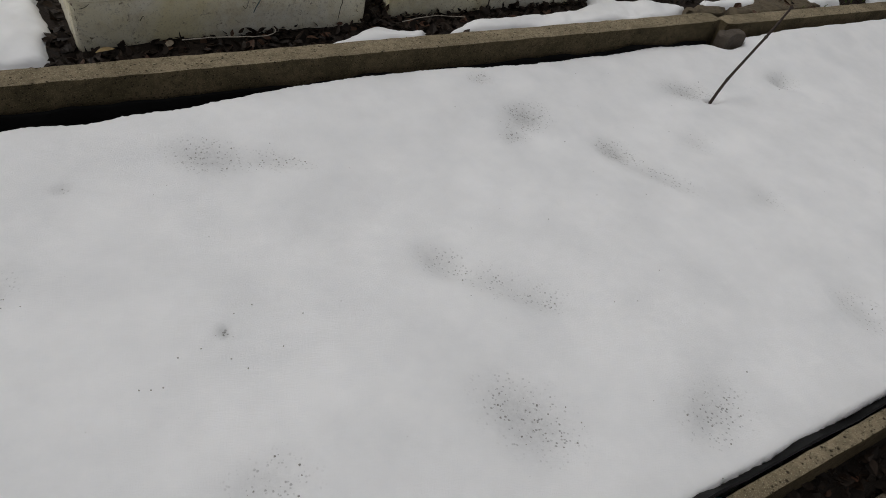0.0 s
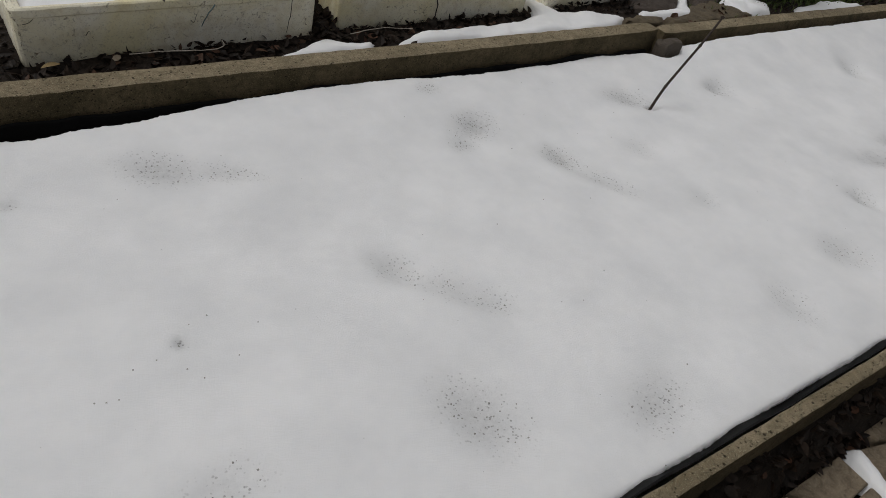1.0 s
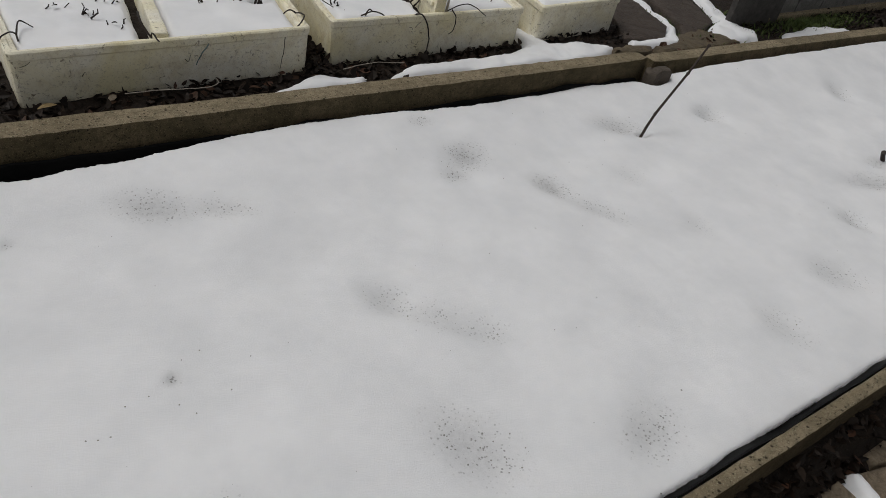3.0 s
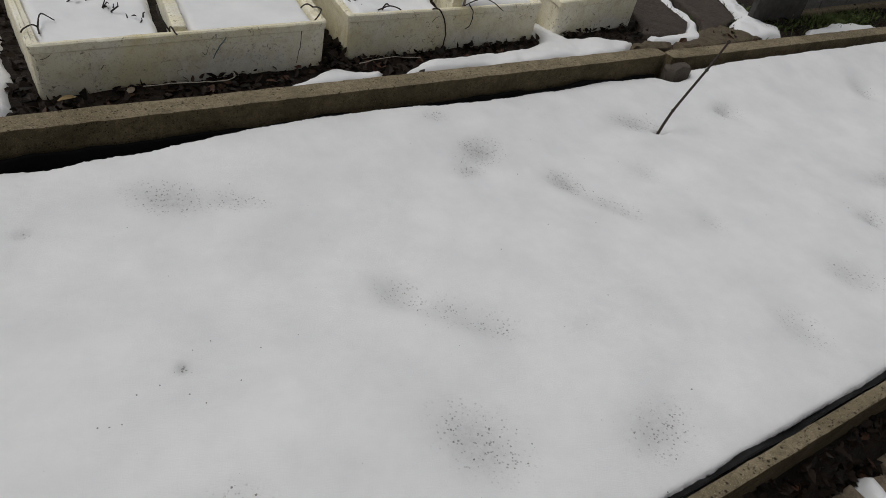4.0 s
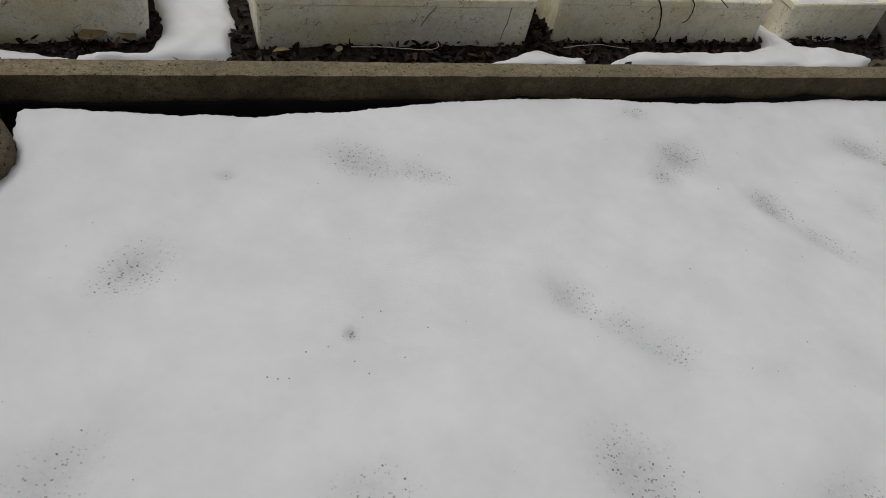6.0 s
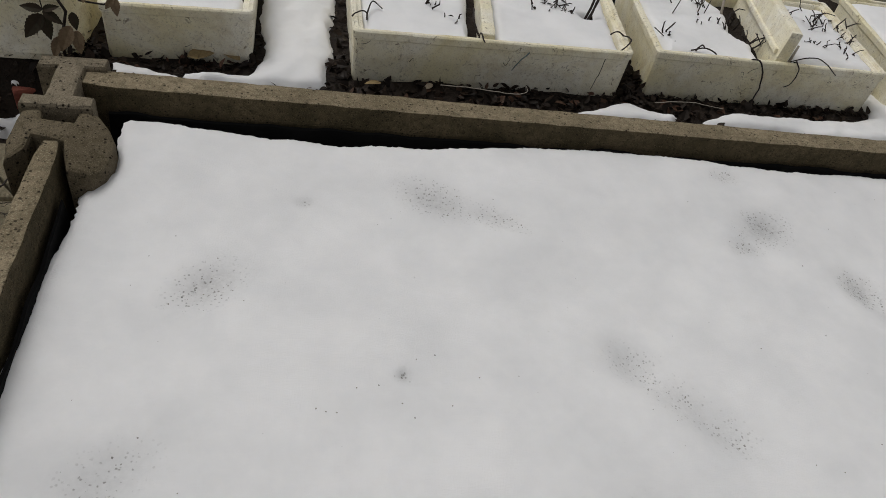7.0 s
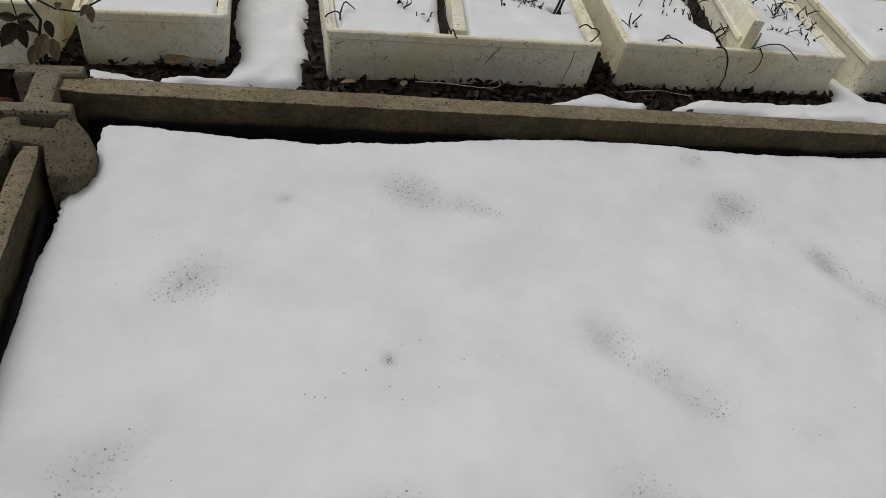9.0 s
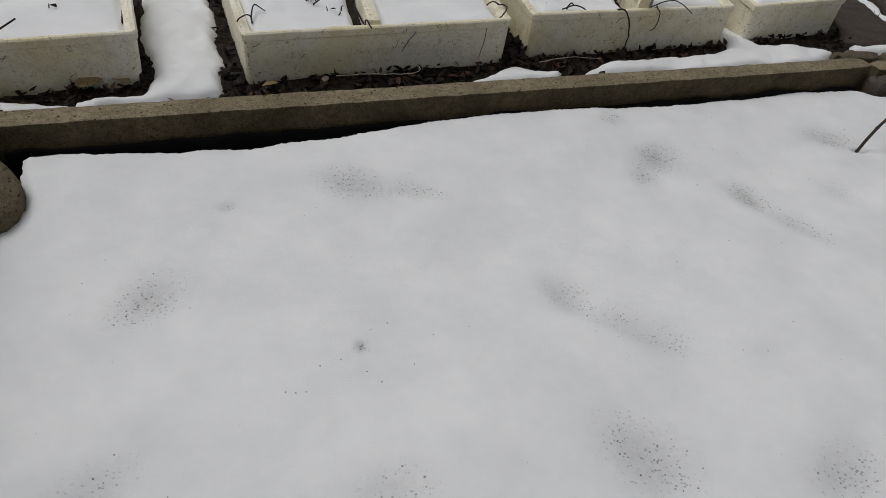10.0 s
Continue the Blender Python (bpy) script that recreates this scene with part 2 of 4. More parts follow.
def prism(bm, outline, z0, z1, bevel=0.006, rough=0.0015, step=0.05, seed=0.0):
    """A block with the given plan, its top edge chamfered and a little uneven. Returns nothing."""
    if sum(a[0] * b[1] - b[0] * a[1] for a, b in zip(outline, outline[1:] + outline[:1])) < 0:
        outline = outline[::-1]
    pts = split_long(outline, step)
    n = len(pts)

    def ring(inset, z):
        made = []
        for i, (x, y) in enumerate(pts):
            px, py = pts[i - 1]
            qx, qy = pts[(i + 1) % n]
            e1 = Vector((x - px, y - py)).normalized()
            e2 = Vector((qx - x, qy - y)).normalized()
            n1, n2 = Vector((-e1.y, e1.x)), Vector((-e2.y, e2.x))
            nn = n1 + n2
            nn = nn / max(0.5, nn.dot(n1))
            w = rough * noise.noise_vector(Vector((x * 31 + seed, y * 31, z * 31)))
            made.append(bm.verts.new((x + nn.x * inset + w.x, y + nn.y * inset + w.y, z + w.z)))
        return made

    rings = [ring(0, z0), ring(0, z1 - bevel), ring(bevel * 0.3, z1 - bevel * 0.3), ring(bevel, z1)]
    for a, b in zip(rings, rings[1:]):
        for i in range(n):
            bm.faces.new((a[i], a[(i + 1) % n], b[(i + 1) % n], b[i]))
    top = bm.faces.new(rings[-1])
    top.normal_update()
    bm.faces.new(rings[0][::-1])
    bmesh.ops.triangulate(bm, faces=[top])


def inside_distance(x, y, poly):
    """Distance to the outline, positive inside."""
    best, inside = 1e9, False
    for (ax, ay), (bx, by) in zip(poly, poly[1:] + poly[:1]):
        dx, dy = bx - ax, by - ay
        t = max(0.0, min(1.0, ((x - ax) * dx + (y - ay) * dy) / (dx * dx + dy * dy + 1e-12)))
        best = min(best, math.hypot(x - ax - t * dx, y - ay - t * dy))
        if (ay > y) != (by > y) and x < ax + (y - ay) * dx / dy:
            inside = not inside
    return best if inside else -best


SHEETS = []


def snow_sheet(name, outline, z, thick, label, cell=0.012, shoulder=0.04, wave=0.012, holes=(), lip=0.022):
    """A lying patch of snow with a round shoulder; it dives under what it lies on at its rim."""
    SHEETS.append(outline)
    xs = [p[0] for p in outline]
    ys = [p[1] for p in outline]
    x0, x1, y0, y1 = min(xs) - 0.03, max(xs) + 0.03, min(ys) - 0.03, max(ys) + 0.03
    nx, ny = int((x1 - x0) / cell) + 1, int((y1 - y0) / cell) + 1
    seed = 1.4 if z is None else z * 7
    bm = bmesh.new()
    grid, inner = {}, {}
    for i in range(nx + 1):
        for j in range(ny + 1):
            x, y = x0 + i * cell, y0 + j * cell
            d = inside_distance(x, y, outline) + wave * fbm(x, y, seed, 14, 3)
            for hx, hy, hr in holes:
                d = min(d, math.hypot(x - hx, (y - hy) * 1.3) - hr + 0.006 * fbm(x, y, 3.0, 22, 2))
            if d < -lip:
                continue
            s = max(0.0, min(1.0, d / shoulder))
            top = thick * math.sqrt(1 - (1 - s) ** 2) if d > 0 else d * 1.2
            top += 0.009 * fbm(x, y, 1.7, 6, 3) * s
            grid[i, j] = bm.verts.new((x, y, (ground_z(x, y) + 0.004 if z is None else z) + top))
    for (i, j), v in grid.items():
        q = [grid.get(k) for k in ((i, j), (i + 1, j), (i + 1, j + 1), (i, j + 1))]
        if all(q):
            bm.faces.new(q)
    return tagged(mesh_object(name, bm, SNOW, sharp=False), label, "snow", kind="stuff")


# ---------------------------------------------------------------- ground
SOIL_Z = 0.19


def lines(a, b, fine0, fine1, step):
    out, v, s = [], fine0, step
    while v > a:
        s *= 1.45
        v -= s
        out.append(v)
    out = out[::-1] + list(np.arange(fine0, fine1, step))
    v, s = fine1, step
    while v < b:
        out.append(v)
        s *= 1.45
        v += s
    return out + [b]


def ground_z(x, y):
    lo, hi = (0.005, 0.06) if -0.1 < x < 5.4 else (0.09, 0.22)
    rise = ease(lo, hi, y)
    near = ease(3.5, 2.0, abs(y)) if abs(y) > 2 else 1.0
    mound = 0.165 * math.exp(-((y + 1.408) / 0.030) ** 2) if -0.2 < x < 5.6 else 0.0
    return -0.03 + mound + (SOIL_Z + 0.025) * rise + (0.010 * fbm(x, y, 0.3, 9, 4) - 0.004) * near * (0.4 + 0.6 * rise)


def build_ground():
    bm = bmesh.new()
    gx, gy = lines(-60, 60, -0.9, 5.8, 0.03), lines(-60, 60, -2.6, 1.8, 0.03)
    rows = [[bm.verts.new((x, y, ground_z(x, y))) for x in gx] for y in gy]
    for a, b in zip(rows, rows[1:]):
        for i in range(len(gx) - 1):
            bm.faces.new((a[i], a[i + 1], b[i + 1], b[i]))
    tagged(mesh_object("ground", bm, SOIL, sharp=False), "dark wet garden soil around the raised bed", "ground", kind="structure")


build_ground()

# ---------------------------------------------------------------- edging of the bed
BOARD_Z, NEAR_Z = 0.22, 0.20


def concrete_board(a, b, width, top, depth, label, seed, tongue=0.05):
    """One edging board from a to b along its middle; its ends narrow to fit the posts' slots."""
    a, b = Vector(a), Vector(b)
    d = (b - a).normalized()
    s = Vector((-d.y, d.x)) * width / 2
    t = Vector((-d.y, d.x)) * width * 0.36
    plan = [a + t, a + d * tongue + s, b - d * tongue + s, b + t, b - t, b - d * tongue - s, a + d * tongue - s, a - t]
    bm = bmesh.new()
    prism(bm, [(p.x, p.y) for p in plan], top - depth, top, 0.004, 0.0025, 0.035, seed)
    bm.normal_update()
    # upright faces take the darker copy, stain and painted shade together
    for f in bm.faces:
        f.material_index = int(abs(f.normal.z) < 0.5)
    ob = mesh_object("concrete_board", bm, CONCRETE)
    ob.data.materials.append(STAINED_SHADED)
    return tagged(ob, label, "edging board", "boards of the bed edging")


BOARD_LABEL = "weathered mossy concrete edging board set into slotted posts"
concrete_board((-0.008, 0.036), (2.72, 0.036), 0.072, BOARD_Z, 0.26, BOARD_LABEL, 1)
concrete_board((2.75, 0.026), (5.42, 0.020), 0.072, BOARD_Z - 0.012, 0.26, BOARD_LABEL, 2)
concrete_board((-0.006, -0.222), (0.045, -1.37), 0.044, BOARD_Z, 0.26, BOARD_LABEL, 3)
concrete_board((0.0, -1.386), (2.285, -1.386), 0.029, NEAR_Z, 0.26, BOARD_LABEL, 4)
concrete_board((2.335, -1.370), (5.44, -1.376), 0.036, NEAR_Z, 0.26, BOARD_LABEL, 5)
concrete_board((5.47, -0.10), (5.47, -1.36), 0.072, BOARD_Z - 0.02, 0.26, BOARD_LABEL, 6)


def concrete_post(x, y, turn, top, label, w=0.15, d=0.205, seed=0.0, plan=None):
    """A slotted post with an I-shaped plan: a flange on either side of a narrow web."""
    f, web = d / 2 - 0.042, 0.03
    hw, hd = w / 2, d / 2
    plan = plan or [(-hw, -hd), (hw, -hd), (hw, -f), (web, -f), (web, f), (hw, f), (hw, hd), (-hw, hd), (-hw, f), (-web, f), (-web, -f), (-hw, -f)]
    bm = bmesh.new()
    prism(bm, plan, -0.06, top, 0.009, 0.003, 0.03, seed)
    ob = tagged(mesh_object("concrete_post", bm, POST), label, "edging post", "posts of the bed edging")
    ob.matrix_world = pose(x, y, 0, 0, 0, turn)
    return ob


concrete_post(-0.032, -0.006, 3, 0.235, "porous concrete corner post with open side slots", 0.148, 0.212, seed=3.0)
worn = concrete_post(0, 0, 0, 0.218, "porous concrete post with a rounded flank at the bed corner", seed=7.0,
                     plan=[(-0.094, -0.120), (-0.084, -0.104), (-0.056, -0.104), (-0.046, -0.140), (0.020, -0.148), (0.019, -0.110), (0.034, -0.100), (0.060, -0.108),
                           (0.084, -0.134), (0.102, -0.172), (0.108, -0.222), (0.100, -0.262), (0.080, -0.290), (0.038, -0.298), (0.026, -0.258), (0.013, -0.214),
                           (-0.050, -0.202), (-0.052, -0.245), (-0.080, -0.285), (-0.092, -0.225)])
worn.data.materials[0] = WORN
for v in worn.data.vertices:
    if v.co.z > 0.15:
        v.co.z -= 0.030 * ease(0.035, 0.115, v.co.x) + 0.020 * ease(-0.20, -0.33, v.co.y)
concrete_post(2.312, -1.364, 0, 0.190, "porous concrete post joining two edging boards", 0.132, 0.146, seed=13.0)
concrete_post(5.50, -0.01, 0, 0.205, "porous concrete post at the far bed corner", seed=17.0)


def foil_strip(a, b, inward, top, label, seed, stand=0.0, reach=0.0):
    """Black liner standing against a board, its upper edge wavy."""
    a, b, inward = Vector(a), Vector(b), Vector(inward)
    n = int((b - a).length / 0.02)
    bm = bmesh.new()
    cols = []
    for i in range(n + 1):
        p = a.lerp(b, i / n)
        h = top - 0.012 + 0.014 * fbm(p.x + seed, p.y, 0, 5, 3)
        off = inward * (0.006 + 0.006 * (1 + fbm(p.x, p.y, seed, 11, 2)))
        cols.append([bm.verts.new((q.x, q.y, z)) for q, z in
                     ((p + inward * (0.003 + stand), h), (p + inward * (0.004 + stand) + off * 0.3, h - 0.004), (p + off + inward * stand * 0.7, h - 0.02),
                      (p + off * 1.8 + inward * (stand * 0.5 + reach), 0.112 if reach else 0.09), (p + inward * (0.04 + reach), 0.0))])
    for u, v in zip(cols, cols[1:]):
        for k in range(4):
            bm.faces.new((u[k], v[k], v[k + 1], u[k + 1]))
    tagged(mesh_object("liner", bm, FOIL), label, "pond liner")


FOIL_LABEL = "black plastic liner against the inside of the edging"
foil_strip((0.05, 0.0), (2.66, 0.0), (0, -1), 0.168, FOIL_LABEL, 1.0, 0.006)
foil_strip((2.83, -0.014), (5.42, -0.020), (0, -1), 0.15, FOIL_LABEL, 2.0)
foil_strip((0.024, -0.34), (0.068, -1.36), (1, 0), 0.165, FOIL_LABEL, 3.0, 0.006)
foil_strip((0.06, -1.371), (2.215, -1.371), (0, 1), 0.176, FOIL_LABEL, 4.0, 0.008, 0.014)
foil_strip((2.365, -1.352), (5.42, -1.356), (0, 1), 0.172, FOIL_LABEL, 5.0, 0.010, 0.014)

# ---------------------------------------------------------------- snow in the bed
# pits: x, y, length, width, turn in degrees, depth, grime and painted dark
PITS = [
    (0.815, -0.240, 0.085, 0.050, -28, 0.010, 0.62), (0.955, -0.290, 0.080, 0.035, -22, 0.008, 0.45), (1.672, -0.278, 0.070, 0.055, 20, 0.014, 0.75),
    (1.590, -0.345, 0.045, 0.030, 0, 0.006, 0.45), (1.851, -0.468, 0.055, 0.045, -60, 0.014, 0.75), (1.91, -0.600, 0.11, 0.045, -62, 0.012, 0.35),
    (1.174, -0.706, 0.060, 0.045, -45, 0.016, 0.40), (1.245, -0.785, 0.10, 0.045, -45, 0.013, 0.36), (1.322, -0.866, 0.065, 0.045, -45, 0.012, 0.36),
    (1.128, -1.095, 0.09, 0.065, -70, 0.011, 0.62), (1.470, -1.228, 0.085, 0.055, 20, 0.012, 0.50),
    (0.686, -1.048, 0.07, 0.055, 0, 0.010, 0.35), (0.708, -0.737, 0.014, 0.014, 0, 0.006, 0.75),
    (0.336, -0.535, 0.075, 0.050, 45, 0.010, 0.65), (0.238, -0.945, 0.085, 0.055, 45, 0.011, 0.40),
    (3.05, -0.840, 0.12, 0.055, -20, 0.020, 0.62), (3.363, -0.811, 0.09, 0.075, 20, 0.022, 0.55), (3.20, -0.760, 0.05, 0.04, 0, 0.014, 0.40),
    (2.712, -0.947, 0.05, 0.05, -35, 0.020, 0.45), (2.37, -1.095, 0.08, 0.06, -40, 0.013, 0.38), (3.65, -0.326, 0.055, 0.07, -30, 0.020, 0.35),
    (2.026, -1.160, 0.06, 0.08, 0, 0.010, 0.30), (2.785, -0.290, 0.055, 0.045, -20, 0.026, 0.60), (2.325, -0.268, 0.085, 0.05, -20, 0.018, 0.65),
    # first one is the stick's hole: its inner shade is painted through the last value
    (2.380, -0.330, 0.028, 0.014, 0, 0.026, 1.0), (2.15, -0.507, 0.07, 0.06, 0, 0.010, 0.20), (0.514, -0.270, 0.018, 0.014, 0, 0.004, 0.5),
    (1.63, -0.090, 0.045, 0.03, 0, 0.008, 0.4), (1.05, -0.52, 0.15, 0.10, 30, 0.007, 0.06), (2.15, -0.778, 0.05, 0.05, 0, 0.010, 0.2),
    (3.9, -0.75, 0.18, 0.10, -40, 0.016, 0.08), (4.3, -0.5, 0.2, 0.16, -20, 0.014, 0.08), (4.7, -0.3, 0.2, 0.18, -25, 0.014, 0.08),
]


def pit_amount(x, y):
    deep = grime_dark = 0.0
    for px, py, l, w, turn, d, g in PITS:
        dx, dy = x - px, y - py
        if abs(dx) > 0.6 or abs(dy) > 0.6:
            continue
        c, s = math.cos(radians(turn)), math.sin(radians(turn))
        q = ((dx * c + dy * s) / l) ** 2 + ((dy * c - dx * s) / w) ** 2
        if q < 9:
            e = math.exp(-q * 1.1)
            deep += d * e
            grime_dark = max(grime_dark, g * math.exp(-q * 1.05))
    return deep, grime_dark


EDGE_X = (0.1, 0.3, 0.5, 0.8, 1.0, 1.28, 1.45, 1.65, 1.8, 2.1, 2.35, 2.6, 3.2)
EDGE_Y = (-0.044, -0.046, -0.056, -0.052, -0.034, -0.016, -0.020, -0.030, -0.032, -0.022, -0.014, -0.020, -0.032)


def back_edge(x):
    y = float(np.interp(x, EDGE_X, EDGE_Y)) + 0.006 * fbm(x, 0.0, 4.0, 9, 4) + 0.0025 * fbm(x, 0.0, 6.0, 60, 3)
    return min(y, -0.009) - 0.050 * math.exp(-((x - 2.745) / 0.085) ** 4)


def near_edge(x):
    return -1.337 + 0.005 * fbm(x, 3.0, 1.0, 8, 4) + 0.056 * math.exp(-((x - 2.390) / 0.088) ** 4) + 0.012 * ease(2.4, 2.6, x)


def left_edge(y):
    base = 0.054 - 0.010 * ease(-0.35, -0.5, y) + 0.012 * ease(-0.6, -1.0, y) + 0.036 * ease(-0.28, -0.22, y)
    return base + 0.007 * fbm(y, 2.0, 2.0, 6, 4) + 0.014 * math.exp(-((y + 0.20) / 0.06) ** 4)


def right_edge(y):
    return 5.405 + 0.012 * fbm(y, 9.0, 2.0, 6, 3)


BACK_X, BACK_Z = (0.2, 0.7, 1.2, 1.6, 2.0, 2.35, 2.7, 3.1, 5.3), (0.0, 0.004, 0.018, 0.012, 0.003, 0.0, 0.004, 0.03, 0.03)


def bed_snow_z(x, y, d):
    z = 0.128 + 0.022 * ease(-0.45, -0.02, y) + 0.012 * ease(0.5, 0.1, x)
    z += 0.008 * fbm(x, y, 0.0, 2.3, 2) + 0.0018 * fbm(x, y, 5.0, 9, 3) + float(np.interp(x, BACK_X, BACK_Z)) * ease(-0.40, -0.03, y)
    z -= pit_amount(x, y)[0]
    s = min(1.0, d / 0.014)
    return z - 0.011 * (1 - math.sqrt(max(0.0, 1 - (1 - s) ** 2)))


def build_bed_snow():
    us = list(np.linspace(0, 0.02, 8))[:-1] + list(np.linspace(0.02, 0.56, 470))[:-1] + list(np.linspace(0.56, 1.0, 110))
    edge = [0, 0.003, 0.007, 0.013, 0.021, 0.03]
    vs = edge + list(np.linspace(0.038, 0.962, 128)) + [1 - e for e in edge[::-1]]
    bm = bmesh.new()
    grime_dark = []
    rows = []
    for v in vs:
        row = []
        for u in us:
            x = 0.06 + u * 5.28
            y = near_edge(x) + v * (back_edge(x) - near_edge(x))
            xl, xr = left_edge(y), right_edge(y)
            x = xl + u * (xr - xl)
            yn, yb = near_edge(x), back_edge(x)
            y = yn + v * (yb - yn)
            d = min(x - xl, xr - x, y - yn, yb - y)
            near = (0.0050 if y > -0.3 or x < 0.3 else 0.0030) * max(0.0, 1 - d / 0.03)
            fx, fy = near * fbm(x, y, 8.0, 110, 3), near * fbm(x, y, 3.0, 110, 3)
            row.append(bm.verts.new((x + fx, y + fy, bed_snow_z(x, y, max(0.0, d)))))
            grime_dark.append(pit_amount(x, y)[1])
        rows.append(row)
    for a, b in zip(rows, rows[1:]):
        for i in range(len(us) - 1):
            bm.faces.new((a[i], a[i + 1], b[i + 1], b[i]))
    rim = rows[0] + [r[-1] for r in rows[1:]] + rows[-1][-2::-1] + [r[0] for r in rows[-2:0:-1]]
    cx, cy = 2.7, -0.69
    low = []
    for w in rim:
        p = w.co
        low.append(bm.verts.new((p.x + 0.012 * (1 if p.x < cx else -1), p.y + 0.012 * (1 if p.y < cy else -1), -0.02)))
    for i in range(len(rim)):
        j = (i + 1) % len(rim)
        bm.faces.new((rim[j], rim[i], low[i], low[j]))
        bm.edges.get((rim[i], rim[j])).smooth = False
    total = len(bm.verts)
    ob = mesh_object("snow_cover", bm, SNOW, sharp=False)
    att = ob.data.attributes.new("grime_dark", "FLOAT", "POINT")
    att.data.foreach_set("value", grime_dark + [0.0] * (total - len(grime_dark)))
    tagged(ob, "old melting snow with dirty pits filling the raised bed", "snow", kind="stuff")


build_bed_snow()


def build_grit():
    """Dark crumbs lying in and round the pits of the snow."""
    rng = random.Random(5)
    bm = bmesh.new()

    def crumb(x, y, r):
        z = bed_snow_z(x, y, 1.0)
        q = Euler((rng.random() * 6, rng.random() * 6, rng.random() * 6)).to_matrix()
        vs = [bm.verts.new(Vector((x, y, z)) + q @ Vector(c) * r) for c in
              ((1, 0, 0), (-0.8, 0.2, 0), (0, 0.9, 0.1), (0.1, -0.7, 0), (0, 0.1, 0.8), (0, 0, -0.8))]
        for a, b, c in ((0, 2, 4), (2, 1, 4), (1, 3, 4), (3, 0, 4), (2, 0, 5), (1, 2, 5), (3, 1, 5), (0, 3, 5)):
            bm.faces.new((vs[a], vs[b], vs[c]))

    for px, py, l, w, turn, d, g in PITS:
        c, s = math.cos(radians(turn)), math.sin(radians(turn))
        for _ in range(int(120 * g * g * (1 if l > 0.03 else 0.1))):
            a, b = rng.gauss(0, 0.5) * l, rng.gauss(0, 0.5) * w
            crumb(px + a * c - b * s, py + a * s + b * c, 0.0007 + 0.0027 * rng.random() ** 3)
    for x, y in ((0.79, -0.805), (0.66, -0.763), (0.567, -0.82), (0.585, -0.822), (0.55, -0.815), (0.70, -0.80), (1.16, -1.15),
                 (1.15, -1.17), (0.62, -0.77), (0.77, -0.69), (0.85, -0.74), (1.72, -0.40), (1.66, -0.62), (1.48, -0.66), (0.72, -0.83)):
        crumb(x, y, 0.0025)
    for _ in range(120):
        crumb(rng.uniform(0.15, 3.2), rng.uniform(-1.3, -0.08), 0.0006 + 0.0016 * rng.random() ** 2)
    tagged(mesh_object("grit", bm, GRIT), "dark soil crumbs scattered on the snow", "grit", kind="stuff")


build_grit()


def build_stick():
    bm = bmesh.new()
    pts = [(2.372, -0.328, 0.05), (2.374, -0.328, 0.118), (2.386, -0.328, 0.158), (2.404, -0.328, 0.202), (2.446, -0.328, 0.268),
           (2.492, -0.328, 0.338), (2.520, -0.328, 0.386), (2.543, -0.328, 0.430)]
    tube(bm, pts, 0.0055, 0.0035, 7)
    for p in (pts[3], pts[5], pts[7]):
        bmesh.ops.create_icosphere(bm, subdivisions=1, radius=0.0068, matrix=Matrix.Translation(p))
    tagged(mesh_object("stick", bm, TWIG), "thin bare dark twig stuck upright in the snow", "twig")


build_stick()
bm = bmesh.new()
tube(bm, [(3.245, -0.75, 0.06), (3.25, -0.75, 0.115), (3.225, -0.748, 0.145), (3.215, -0.748, 0.158)], 0.010, 0.008, 7, True)
tagged(mesh_object("dead_stalk", bm, STEM), "short dark dead stalk standing in the snow", "plant stalk")

# ---------------------------------------------------------------- foam planter boxes
RIM_Z = 0.327


